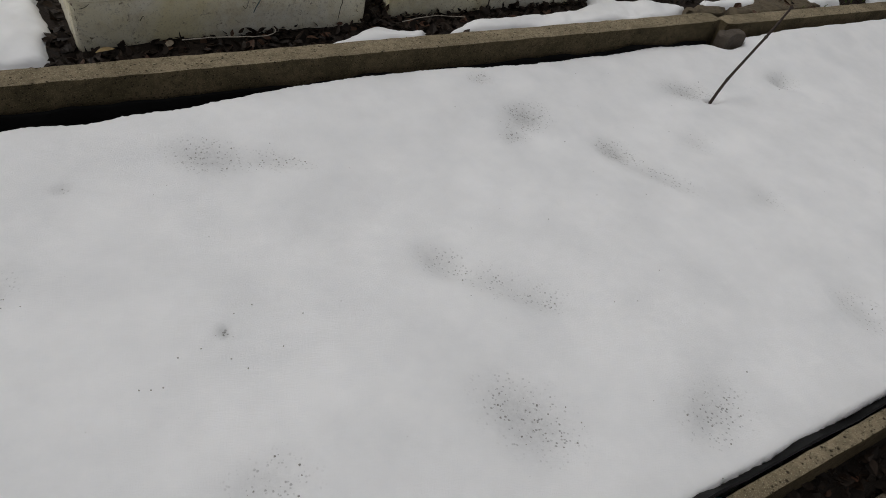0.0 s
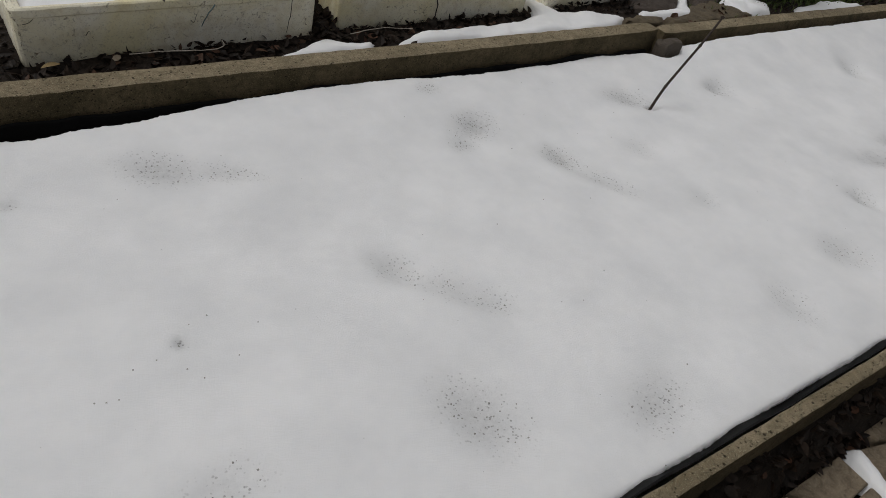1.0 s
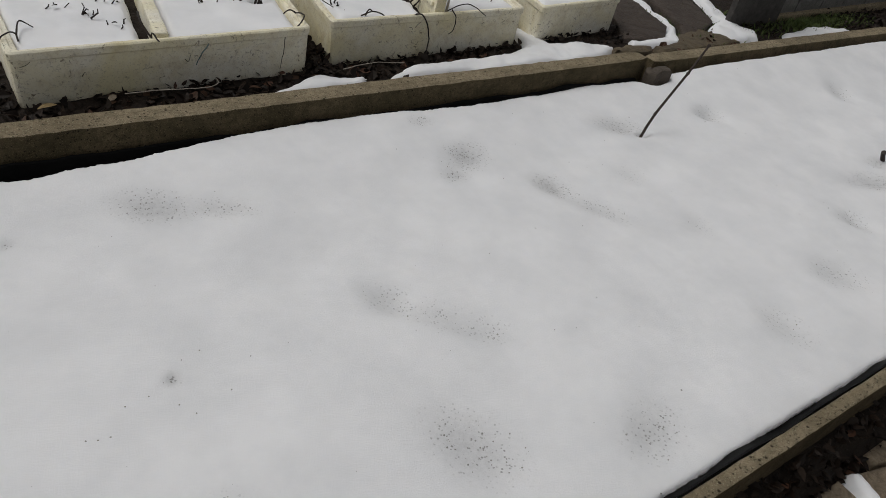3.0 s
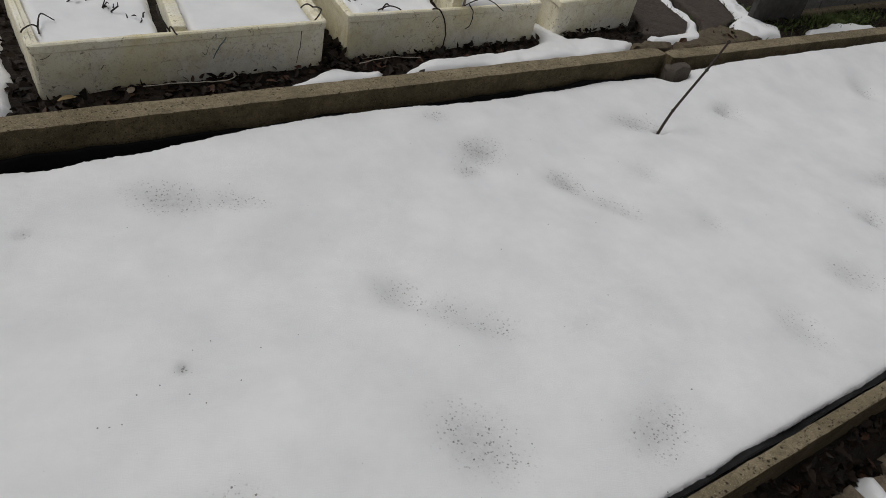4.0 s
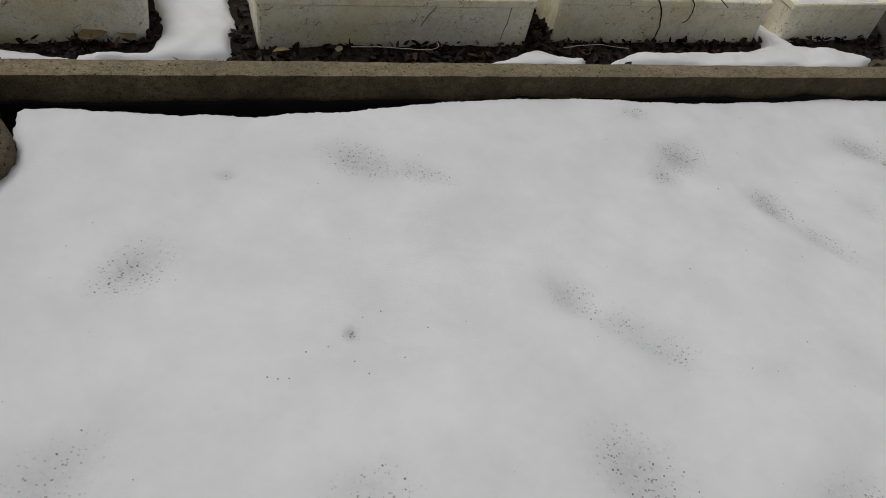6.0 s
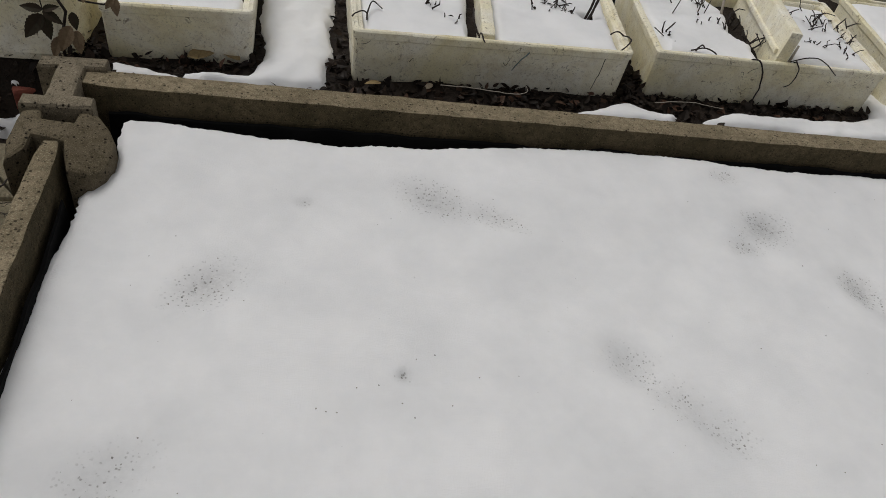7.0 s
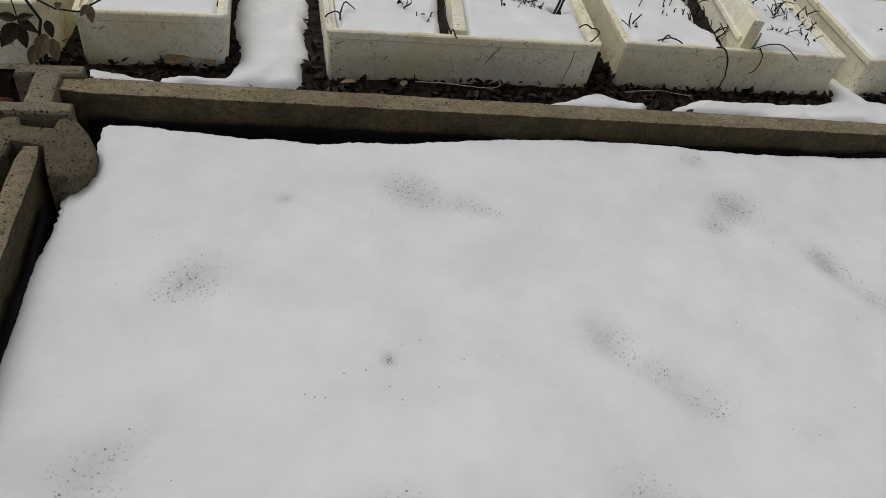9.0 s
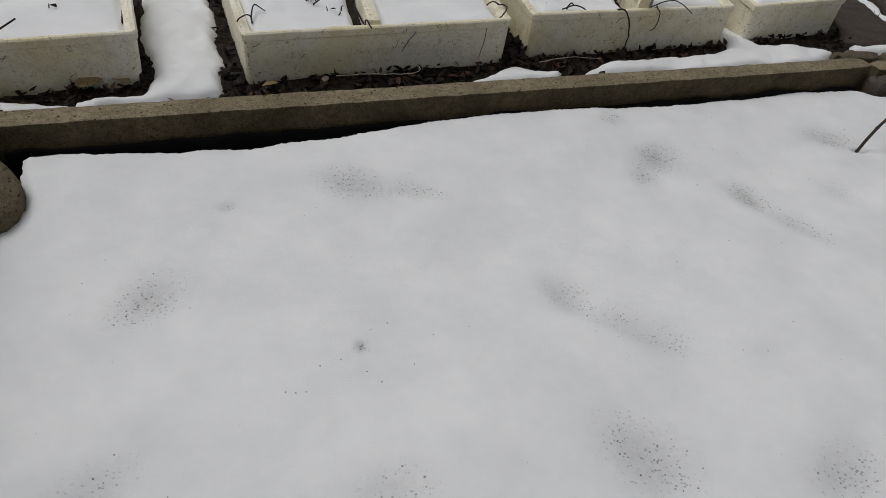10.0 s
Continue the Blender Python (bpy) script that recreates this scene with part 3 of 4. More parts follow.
def foam_box(corners, z0, z1, label, wall=0.030, taper=0.012, seed=0.0, group="foam planter boxes"):
    """An open box with tapered walls and a stepped rim. corners: the rim's outer plan, front left first, anticlockwise."""
    c = [Vector(p) for p in corners]
    mid = sum(c, Vector((0, 0))) / 4

    def ring(inset, z, r):
        pts = []
        for i in range(4):
            p, a, b = c[i], c[i - 1], c[(i + 1) % 4]
            da, db = (a - p).normalized(), (b - p).normalized()
            k = p + (da + db) * inset
            for j in range(4):
                u = j / 3
                q = (k + da * r).lerp(k, u).lerp(k.lerp(k + db * r, u), u)
                pts.append(q)
            pts_next = c[(i + 1) % 4]
            far = pts_next + ((p - pts_next).normalized() + (c[(i + 2) % 4] - pts_next).normalized()) * inset
            start, stop = k + db * r, far + (p - pts_next).normalized() * r
            n = max(2, int((stop - start).length / 0.03))
            pts += [start.lerp(stop, t / n) for t in range(1, n)]
        made = []
        for q in pts:
            w = noise.noise_vector(Vector((q.x * 40 + seed, q.y * 40, z * 40))) * 0.0018
            made.append(bm.verts.new((q.x + w.x, q.y + w.y, z + w.z)))
        return made

    profile = [(taper + 0.004, z0 - 0.02, 0.02), (taper, z0, 0.02), (0.004, z1 - 0.026, 0.02), (0.0, z1 - 0.022, 0.02), (0.0, z1 - 0.004, 0.018),
               (0.004, z1, 0.016), (0.014, z1, 0.014), (0.016, z1 - 0.008, 0.014), (wall - 0.003, z1 - 0.008, 0.01),
               (wall, z1 - 0.012, 0.01), (wall + 0.004, z0 + 0.03, 0.01)]
    ob = thing("planter_box", label, "planter", group)
    for name, rows_ in (("body", profile[:4]), ("rim", profile[3:9]), ("lining", profile[8:])):
        bm = bmesh.new()
        rings = [ring(*p) for p in rows_]
        for a, b in zip(rings, rings[1:]):
            m = min(len(a), len(b))
            for i in range(m):
                bm.faces.new((a[i], a[(i + 1) % m], b[(i + 1) % m], b[i]))
        if name == "lining":
            bmesh.ops.triangulate(bm, faces=[bm.faces.new(rings[-1])])
        part(name, bm, FOAM, ob, "chipped stepped foam rim" if name == "rim" else "")
    return ob


def soil_bed(corners, z, label):
    bm = bmesh.new()
    a, b, c, d = (Vector(p) for p in corners)
    n = 24
    g = [[bm.verts.new((*(a.lerp(b, i / n)).lerp(d.lerp(c, i / n), j / n), z + 0.008 * noise.noise(Vector((i * 0.9, j * 0.9, z)))))
          for i in range(n + 1)] for j in range(n + 1)]
    for r, s in zip(g, g[1:]):
        for i in range(n):
            bm.faces.new((r[i], r[i + 1], s[i + 1], s[i]))
    tagged(mesh_object("planter_soil", bm, SOIL), label, "soil", kind="stuff")


def foam_slab(a, b, thick, z0, z1, label, lean=0.0, ribs=False, parent_name="divider"):
    """An upright foam slab from a to b, leaning sideways by lean metres at its top."""
    a, b = Vector(a), Vector(b)
    d = (b - a).normalized()
    s = Vector((-d.y, d.x))
    bm = bmesh.new()
    prism(bm, [(p.x, p.y) for p in (a - s * thick / 2, b - s * thick / 2, b + s * thick / 2, a + s * thick / 2)], z0, z1, 0.004, 0.002, 0.04, z1 * 9)
    if ribs:
        for off, side in ((0.35, 1), (0.35, -1)):
            m0 = a.lerp(b, 0.04) + s * side * (thick / 2 + 0.003)
            m1 = a.lerp(b, 0.96) + s * side * (thick / 2 + 0.003)
            zz = z0 + (z1 - z0) * 0.62
            q = [m0 - s * 0.006, m1 - s * 0.006, m1 + s * 0.006, m0 + s * 0.006]
            prism(bm, [(p.x, p.y) for p in q], zz, zz + 0.014, 0.003, 0.001, 0.05)
    for v in bm.verts:
        v.co.x += s.x * lean * (v.co.z - z0) / (z1 - z0)
        v.co.y += s.y * lean * (v.co.z - z0) / (z1 - z0)
    return tagged(mesh_object(parent_name, bm, FOAM), label, "foam slab")


BOX_A = [(0.0, 0.198), (0.366, 0.232), (0.345, 0.78), (-0.03, 0.76)]
BOX_B = [(0.616, 0.199), (1.412, 0.236), (1.478, 0.765), (0.604, 0.750)]
BOX_C = [(1.496, 0.270), (2.287, 0.284), (2.375, 0.83), (1.562, 0.84)]
BOX_D = [(2.372, 0.282), (2.848, 0.330), (2.97, 0.90), (2.50, 0.93)]
BOX_Z = [(-0.246, 0.212), (-0.086, 0.222), (-0.085, 0.66), (-0.26, 0.64)]
BOX_Y = [(-0.78, 0.205), (-0.290, 0.240), (-0.275, 0.62), (-0.80, 0.60)]
BOX_E = [(2.82, 1.15), (3.35, 1.42), (3.08, 1.88), (2.60, 1.52)]
BOX_LABEL = "yellowed polystyrene planter box filled with soil and snow"
for k, (box, extra) in enumerate(((BOX_A, BOX_LABEL), (BOX_B, "stained polystyrene planter box split by a foam divider"),
                                  (BOX_C, "stained polystyrene planter box with a leaning foam panel"), (BOX_D, BOX_LABEL),
                                  (BOX_Z, BOX_LABEL), (BOX_E, BOX_LABEL))):
    foam_box(box, SOIL_Z - 0.01, RIM_Z, extra, taper=-0.028 if box is BOX_Z else 0.007, seed=k * 3.3)
    c = [Vector(p) for p in box]
    m = sum(c, Vector((0, 0))) / 4
    soil_bed([p + (m - p) * 0.08 for p in c], RIM_Z - 0.055, "dark potting soil in a planter box")

foam_box(BOX_Y, SOIL_Z - 0.01, RIM_Z - 0.055, "low white polystyrene box beside a taller planter", taper=-0.045, seed=29.0)
soil_bed([(-0.75, 0.24), (-0.33, 0.275), (-0.33, 0.59), (-0.77, 0.57)], RIM_Z - 0.10, "dark potting soil in a planter box")
foam_slab((0.982, 0.238), (1.036, 0.715), 0.036, SOIL_Z + 0.02, RIM_Z + 0.012, "pale foam divider standing across a planter box")
foam_slab((1.905, 0.300), (2.02, 0.80), 0.034, SOIL_Z + 0.02, RIM_Z + 0.09, "ribbed foam panel leaning across a planter box", -0.015, True, "foam_panel")

IN_SNOW = "snow lying inside a planter box"
snow_sheet("planter_snow", [(0.638, 0.214), (0.935, 0.226), (0.990, 0.725), (0.625, 0.715)], RIM_Z - 0.055, 0.043, IN_SNOW, shoulder=0.03, wave=0.006, lip=0.004)
snow_sheet("planter_snow", [(1.000, 0.236), (1.388, 0.248), (1.452, 0.735), (1.060, 0.72)], RIM_Z - 0.055, 0.043, IN_SNOW, shoulder=0.03, wave=0.004, lip=0.004,
           holes=((1.345, 0.49, 0.016), (1.30, 0.66, 0.010)))
snow_sheet("planter_snow", [(1.525, 0.292), (1.86, 0.295), (1.885, 0.42), (1.84, 0.50), (1.90, 0.62), (1.86, 0.79), (1.59, 0.815)], RIM_Z - 0.06, 0.048, IN_SNOW, shoulder=0.03, wave=0.012, lip=0.004)
snow_sheet("planter_snow", [(1.985, 0.35), (2.275, 0.300), (2.352, 0.80), (2.08, 0.81)], RIM_Z - 0.06, 0.048, IN_SNOW, shoulder=0.03, wave=0.010, lip=0.004)
snow_sheet("planter_snow", [(2.402, 0.310), (2.828, 0.352), (2.945, 0.878), (2.525, 0.905)], RIM_Z - 0.05, 0.042, IN_SNOW, shoulder=0.03, wave=0.004, lip=0.004)
snow_sheet("planter_snow", [(0.018, 0.228), (0.334, 0.250), (0.322, 0.755), (-0.005, 0.735)], RIM_Z - 0.05, 0.036, IN_SNOW, shoulder=0.03, wave=0.006, lip=0.004)
snow_sheet("planter_snow", [(-0.75, 0.24), (-0.325, 0.275), (-0.33, 0.59), (-0.77, 0.57)], RIM_Z - 0.10, 0.036, IN_SNOW, shoulder=0.03, wave=0.006, lip=0.004)

GROUND_SNOW = "patch of melting snow on the soil beside the planters"
snow_sheet("snow_patch", [(0.392, 0.24), (0.372, 0.45), (0.365, 0.62), (0.38, 0.80), (0.566, 0.80), (0.572, 0.62), (0.562, 0.45), (0.560, 0.28), (0.545, 0.245), (0.560, 0.175),
                          (0.548, 0.135), (0.48, 0.120), (0.36, 0.112), (0.25, 0.110), (0.207, 0.119), (0.26, 0.138), (0.35, 0.168)], None, 0.024, GROUND_SNOW, 0.01)
snow_sheet("snow_patch", [(0.045, 0.104), (0.03, 0.150), (0.10, 0.146), (0.165, 0.128), (0.198, 0.108), (0.16, 0.096)], None, 0.015, GROUND_SNOW, 0.008, 0.025, 0.006)
snow_sheet("snow_patch", [(1.235, 0.106), (1.31, 0.150), (1.425, 0.200), (1.49, 0.172), (1.572, 0.156), (1.55, 0.126), (1.43, 0.110)], None, 0.015, GROUND_SNOW, 0.008, 0.025, 0.005)
snow_sheet("snow_patch", [(1.652, 0.146), (1.75, 0.178), (1.84, 0.190), (2.04, 0.190), (2.17, 0.206), (2.30, 0.25), (2.335, 0.42), (2.39, 0.42), (2.415, 0.255), (2.62, 0.205),
                          (2.685, 0.150), (2.62, 0.118), (2.46, 0.098), (2.20, 0.104), (2.08, 0.092), (1.98, 0.118), (1.90, 0.122), (1.81, 0.106), (1.72, 0.112)],
           None, 0.018, GROUND_SNOW, 0.01, 0.03, 0.006)
snow_sheet("snow_patch", [(2.80, 0.165), (3.03, 0.135), (3.10, 0.16), (3.20, 0.27), (3.37, 0.72), (3.31, 0.72), (3.17, 0.30), (3.05, 0.20), (2.83, 0.205)],
           None, 0.018, GROUND_SNOW, 0.008, 0.025, 0.006)
snow_sheet("snow_patch", [(3.33, 0.15), (3.40, 0.24), (3.53, 0.30), (3.72, 0.62), (3.82, 0.62), (3.62, 0.30), (3.66, 0.17), (3.58, 0.10), (3.40, 0.10)], None, 0.024, GROUND_SNOW, 0.01, 0.03, 0.01)
snow_sheet("snow_patch", [(3.75, 0.07), (3.85, 0.14), (4.25, 0.16), (4.40, 0.09), (4.1, 0.06)], None, 0.016, GROUND_SNOW, 0.012, 0.03, 0.01)
snow_sheet("snow_patch", [(-0.2, 0.90), (1.60, 0.92), (2.4, 0.96), (2.60, 1.10), (2.58, 1.55), (2.1, 1.8), (1.2, 2.0), (-0.4, 2.0)], None, 0.05,
           "snow covering the garden behind the planters", 0.02, 0.05, 0.03,
           holes=((1.98, 1.27, 0.075), (2.18, 1.30, 0.085), (2.02, 1.52, 0.05), (2.52, 1.45, 0.12)))

# ---------------------------------------------------------------- stones behind the bed
def stone(name, plan, z0, z1, material, label, category, bevel=0.015, rough=0.008, seed=0.0, group=""):
    bm = bmesh.new()
    prism(bm, plan, z0, z1, bevel, rough, 0.03, seed)
    return tagged(mesh_object(name, bm, material), label, category, group)


EARTH = stone_material("brown_mossy_stone", (0.25, 0.195, 0.12), (0.20, 0.155, 0.095), 1.0, 1.0)
STONE = stone_material("brown_stone", (0.10, 0.08, 0.06), (0.12, 0.095, 0.072))
stone("stone", [(2.690, -0.016), (2.684, -0.046), (2.705, -0.066), (2.745, -0.062), (2.785, -0.070), (2.806, -0.048), (2.812, -0.012)], -0.03, 0.196, STONE,
      "dark rounded stone wedged against the edging boards", "stone", 0.012, 0.010, 2.0)
stone("stone", [(2.60, 0.078), (2.66, 0.135), (2.76, 0.150), (2.86, 0.118), (2.84, 0.080)], 0.12, 0.216, EARTH,
      "flat brown stone beside the edging board", "stone", 0.02, 0.012, 5.0)
stone("stone", [(2.87, 0.072), (2.89, 0.120), (3.06, 0.150), (3.16, 0.225), (3.30, 0.236), (3.37, 0.165), (3.42, 0.082), (3.1, 0.070)], 0.10, 0.206, EARTH,
      "low brown mossy stone between slate slabs and edging", "stone", 0.016, 0.012, 6.0)
stone("stepping_slab", [(2.80, 0.215), (3.02, 0.185), (3.15, 0.285), (3.29, 0.72), (3.02, 0.76), (2.93, 0.40)], 0.14, 0.205, SLATE,
      "dark slate stepping slab lying on soil", "paving slab", 0.01, 0.006, 9.0, "slate slabs")
stone("stepping_slab", [(3.15, 0.195), (3.35, 0.235), (3.49, 0.30), (3.72, 0.75), (3.42, 0.78), (3.23, 0.28)], 0.14, 0.208, SLATE,
      "dark slate stepping slab lying on soil", "paving slab", 0.01, 0.006, 12.0, "slate slabs")
stone("broken_brick", [(-0.237, 0.182), (-0.18, 0.204), (-0.166, 0.163), (-0.216, 0.143)], 0.02, 0.096, BRICK,
      "broken red brick half under snow beside the post", "brick", 0.008, 0.002, 3.0)


def build_low_wall():
    wall = thing("low_wall", "low grey block wall behind the raised bed", "wall")
    rng = random.Random(3)
    x = 3.95
    while x < 6.4:
        w = rng.uniform(0.2, 0.3)
        bm = bmesh.new()
        y = 0.30 + (x - 3.95) * 0.03
        prism(bm, [(x, y), (x + w - 0.008, y + 0.008), (x + w - 0.008, y + 0.12), (x, y + 0.11)], 0.16, 0.50, 0.006, 0.003, 0.08, x)
        part("block", bm, BLOCK, wall)
        x += w
    bm = bmesh.new()
    prism(bm, [(3.9, 0.27), (6.4, 0.345), (6.4, 0.46), (3.9, 0.40)], 0.15, 0.215, 0.008, 0.004, 0.1, 2.0)
    part("footing", bm, CONCRETE, wall, "rough concrete footing")
    plank = plain_material("weathered_plank", (0.08, 0.074, 0.068), 0.8, (0.04, 0.037, 0.034), 35)
    for k in range(3):
        x = 3.56 + k * 0.135
        bm = bmesh.new()
        prism(bm, [(x, 0.26 + 0.01 * k), (x + 0.125, 0.262), (x + 0.125, 0.29), (x, 0.288)], 0.15, 0.75, 0.004, 0.003, 0.05, k)
        ob = tagged(mesh_object("plank", bm, plank), "dark weathered wooden plank standing behind the bed", "plank", "standing planks")


build_low_wall()


def build_grass():
    rng = random.Random(8)
    bm = bmesh.new()
    for _ in range(2200):
        if rng.random() < 0.75:
            x, y = rng.gauss(4.25, 0.22), rng.gauss(0.21, 0.04)
        else:
            x, y = rng.uniform(3.15, 3.75), rng.gauss(0.20, 0.05) + (0.2 if rng.random() < 0.5 else 0)
        h, a = rng.uniform(0.008, 0.032), rng.random() * 6.28
        d = Vector((math.cos(a), math.sin(a), 0))
        s = Vector((-d.y, d.x, 0)) * 0.003
        p = Vector((x, y, ground_z(x, y) - 0.002))
        q = p + d * h * 0.4 + Vector((0, 0, h * 0.7))
        r = p + d * h + Vector((0, 0, h))
        v = [bm.verts.new(c) for c in (p - s, p + s, q + s * 0.7, q - s * 0.7, r)]
        bm.faces.new(v[:4])
        bm.faces.new((v[3], v[2], v[4]))
    tagged(mesh_object("grass", bm, GRASS), "short green moss and grass tufts at the wall foot", "grass", kind="stuff")


build_grass()


# ---------------------------------------------------------------- leaf litter
def scatter_leaves(name, zones, count, seed, material, label, size=(0.010, 0.034)):
    rng = random.Random(seed)
    bm = bmesh.new()
    area = [(b - a) * (d - c) * w for a, b, c, d, w in zones]
    for _ in range(count):
        a, b, c, d, _w = rng.choices(zones, area)[0]
        x, y = rng.uniform(a, b), rng.uniform(c, d)
        if any(inside_distance(x, y, o) > -0.012 for o in SHEETS):
            continue
        z = ground_z(x, y) + 0.003 + 0.012 * rng.random() ** 2
        tilt = rng.gauss(0, 28)
        m = pose(x, y, z, tilt, rng.gauss(0, 25), rng.uniform(0, 360))
        l = rng.uniform(*size)
        leaf_blade(bm, m, l, l * rng.uniform(0.45, 0.8), rng.uniform(-0.5, 0.7), rng.uniform(-0.5, 0.5), rng.random() < 0.5)
    tagged(mesh_object(name, bm, material), label, "leaf litter", kind="stuff")


scatter_leaves("leaf_litter", [(-0.05, 2.45, 0.085, 0.30, 1.0), (0.36, 0.62, 0.2, 0.8, 0.8), (1.40, 1.56, 0.2, 0.8, 1), (2.28, 2.5, 0.2, 0.8, 1),
                               (2.4, 2.9, 0.22, 0.36, 1), (-0.7, -0.0, 0.12, 0.3, 1.0), (3.2, 3.9, 0.07, 0.3, 0.5), (4.3, 5.6, 0.03, 0.34, 0.7)], 6000, 1, LITTER,
               "dark rotting leaves on the soil round the planters")
scatter_leaves("leaf_litter", [(0.6, 1.9, -1.56, -1.425, 0.5), (0.6, 4.2, -1.475, -1.410, 1.8)], 2600, 2, LITTER, "dark rotting leaves along the foot of the edging")
scatter_leaves("leaf_litter", [(0.6, 4.2, -1.475, -1.420, 1.2), (-0.05, 2.45, 0.085, 0.24, 0.6), (2.85, 3.4, 0.07, 0.2, 3.0)], 420, 3, BRAMBLE_DRY, "brown fallen leaves among the dark litter", (0.015, 0.04))
scatter_leaves("leaf_litter", [(1.5, 2.6, -1.60, -1.46, 1), (0.1, 1.4, 0.1, 0.2, 0.12)], 26, 4, LITTER_PALE, "pale curled dry leaves on the litter", (0.02, 0.045))
scatter_leaves("leaf_litter", [(-0.34, -0.12, -0.9, 0.12, 1.0), (-0.8, -0.34, -0.6, 0.15, 0.5)], 260, 6, LITTER, "dark rotting leaves between the stones")

OCHRE_LEAF = leaf_material("ochre_leaf", (0.27, 0.2, 0.10), (0.30, 0.22, 0.11))
for x, y, a, l in ((0.20, 0.20, 20, 0.07), (0.33, 0.215, 150, 0.06), (-0.31, 0.145, 60, 0.06), (0.70, 0.16, 200, 0.05)):
    bm = bmesh.new()
    leaf_blade(bm, pose(x, y, ground_z(x, y) + 0.022, 10, -8, a), l, l * 0.6, 0.2, 0.1)
    tagged(mesh_object("fallen_leaf", bm, OCHRE_LEAF), "ochre fallen leaf lying on dark soil", "leaf", "fallen leaves")


# ---------------------------------------------------------------- stems and dead plants in the planters
def flowing(pts, n=4):
    """The same way with rounded bends and a slight waver."""
    pts = [Vector(p) for p in pts]
    if len(pts) > 6 or len(pts) < 3:
        out = pts
    else:
        out = []
        ext = [pts[0] * 2 - pts[1]] + pts + [pts[-1] * 2 - pts[-2]]
        for a, b, c, d in zip(ext, ext[1:], ext[2:], ext[3:]):
            for i in range(n):
                t = i / n
                out.append(0.5 * (2 * b + (c - a) * t + (2 * a - 5 * b + 4 * c - d) * t * t + (3 * b - a - 3 * c + d) * t ** 3))
        out.append(pts[-1])
    return [p + noise.noise_vector(p * 45) * 0.003 for p in out]


def stems(name, lines_, label, material=None, r=(0.0028, 0.0018), category="dead plant"):
    """One bare stem, or a thing with a part for each of its stems."""
    root = None
    lines_ = [flowing(pts) for pts in lines_]
    if len(lines_) > 1:
        root = thing(name, label, category, "dead plants in planters", at=lines_[0][0])
    for pts in lines_:
        bm = bmesh.new()
        o = Vector(lines_[0][0]) if root else Vector()
        tube(bm, [Vector(p) - o for p in pts], r[0], r[1], 6, True)
        if root:
            part("stem", bm, material or STEM, root)
        else:
            root = None
            tagged(mesh_object(name, bm, material or STEM), label, category, "dead plants in planters")


def clump(x, y, count, spread, height, seed, label, top=RIM_Z - 0.012):
    """Cut-off dead stalks that stick out of the snow, with crumpled leaves between."""
    rng = random.Random(seed)
    root = thing("dead_plant", label, "dead plant", "dead plants in planters", at=(x, y, top - 0.03))
    for _ in range(count):
        bm = bmesh.new()
        a, d = rng.random() * 6.28, spread * rng.random() ** 0.7
        px, py = d * math.cos(a), d * math.sin(a)
        h = height * rng.uniform(0.15, 0.75) + 0.03
        lx, ly = rng.gauss(0, 0.6) * (h - 0.02), rng.gauss(0, 0.6) * (h - 0.02)
        bx, by = rng.gauss(0, 0.2) * h, rng.gauss(0, 0.2) * h
        tube(bm, [(px, py, 0), (px + lx * 0.4 + bx, py + ly * 0.4 + by, h * 0.6), (px + lx * 0.8, py + ly * 0.8 + by, h * 0.9), (px + lx, py + ly, h)],
             rng.uniform(0.0014, 0.0034), 0.0014, 6, True)
        part("stalk", bm, STEM, root)
    for _ in range(max(1, count // 3)):
        bm = bmesh.new()
        a, d = rng.random() * 6.28, spread * rng.random()
        m = pose(d * math.cos(a), d * math.sin(a), 0.034, rng.uniform(-60, 60), rng.uniform(-50, 10), rng.uniform(0, 360))
        leaf_blade(bm, m, rng.uniform(0.010, 0.024), rng.uniform(0.006, 0.012), 0.6, 0.4)
        part("withered_leaf", bm, LITTER, root)


PLANT = "withered dark stalks sticking out of planter snow"
for k, (x, y, n, spread, h) in enumerate((
        (0.845, 0.44, 5, 0.018, 0.03), (0.905, 0.53, 9, 0.035, 0.025), (0.83, 0.56, 4, 0.03, 0.02), (0.77, 0.50, 3, 0.03, 0.015),
        (1.215, 0.515, 9, 0.045, 0.045), (1.275, 0.49, 9, 0.04, 0.04), (1.25, 0.55, 6, 0.05, 0.03), (1.16, 0.49, 2, 0.012, 0.03),
        (1.80, 0.67, 9, 0.035, 0.05), (1.83, 0.53, 5, 0.025, 0.03), (1.76, 0.56, 4, 0.03, 0.02), (1.575, 0.40, 5, 0.022, 0.06),
        (2.12, 0.47, 6, 0.03, 0.05), (2.20, 0.60, 9, 0.045, 0.05), (2.27, 0.68, 9, 0.05, 0.06), (2.22, 0.43, 8, 0.04, 0.04), (2.13, 0.66, 5, 0.03, 0.05),
        (2.28, 0.53, 6, 0.03, 0.03), (2.6, 0.55, 3, 0.02, 0.02), (0.16, 0.42, 3, 0.02, 0.02), (0.90, 0.36, 3, 0.02, 0.015))):
    clump(x, y, n, spread, h, 20 + k, PLANT)

Z = RIM_Z
stems("dead_stalk", [[(1.335, 0.485, Z - 0.04), (1.352, 0.50, Z + 0.02), (1.366, 0.515, Z + 0.055)],
                     [(1.345, 0.482, Z - 0.04), (1.362, 0.495, Z + 0.025), (1.378, 0.512, Z + 0.065)]],
      "two thick dark stalks standing together in planter snow", r=(0.0048, 0.004))
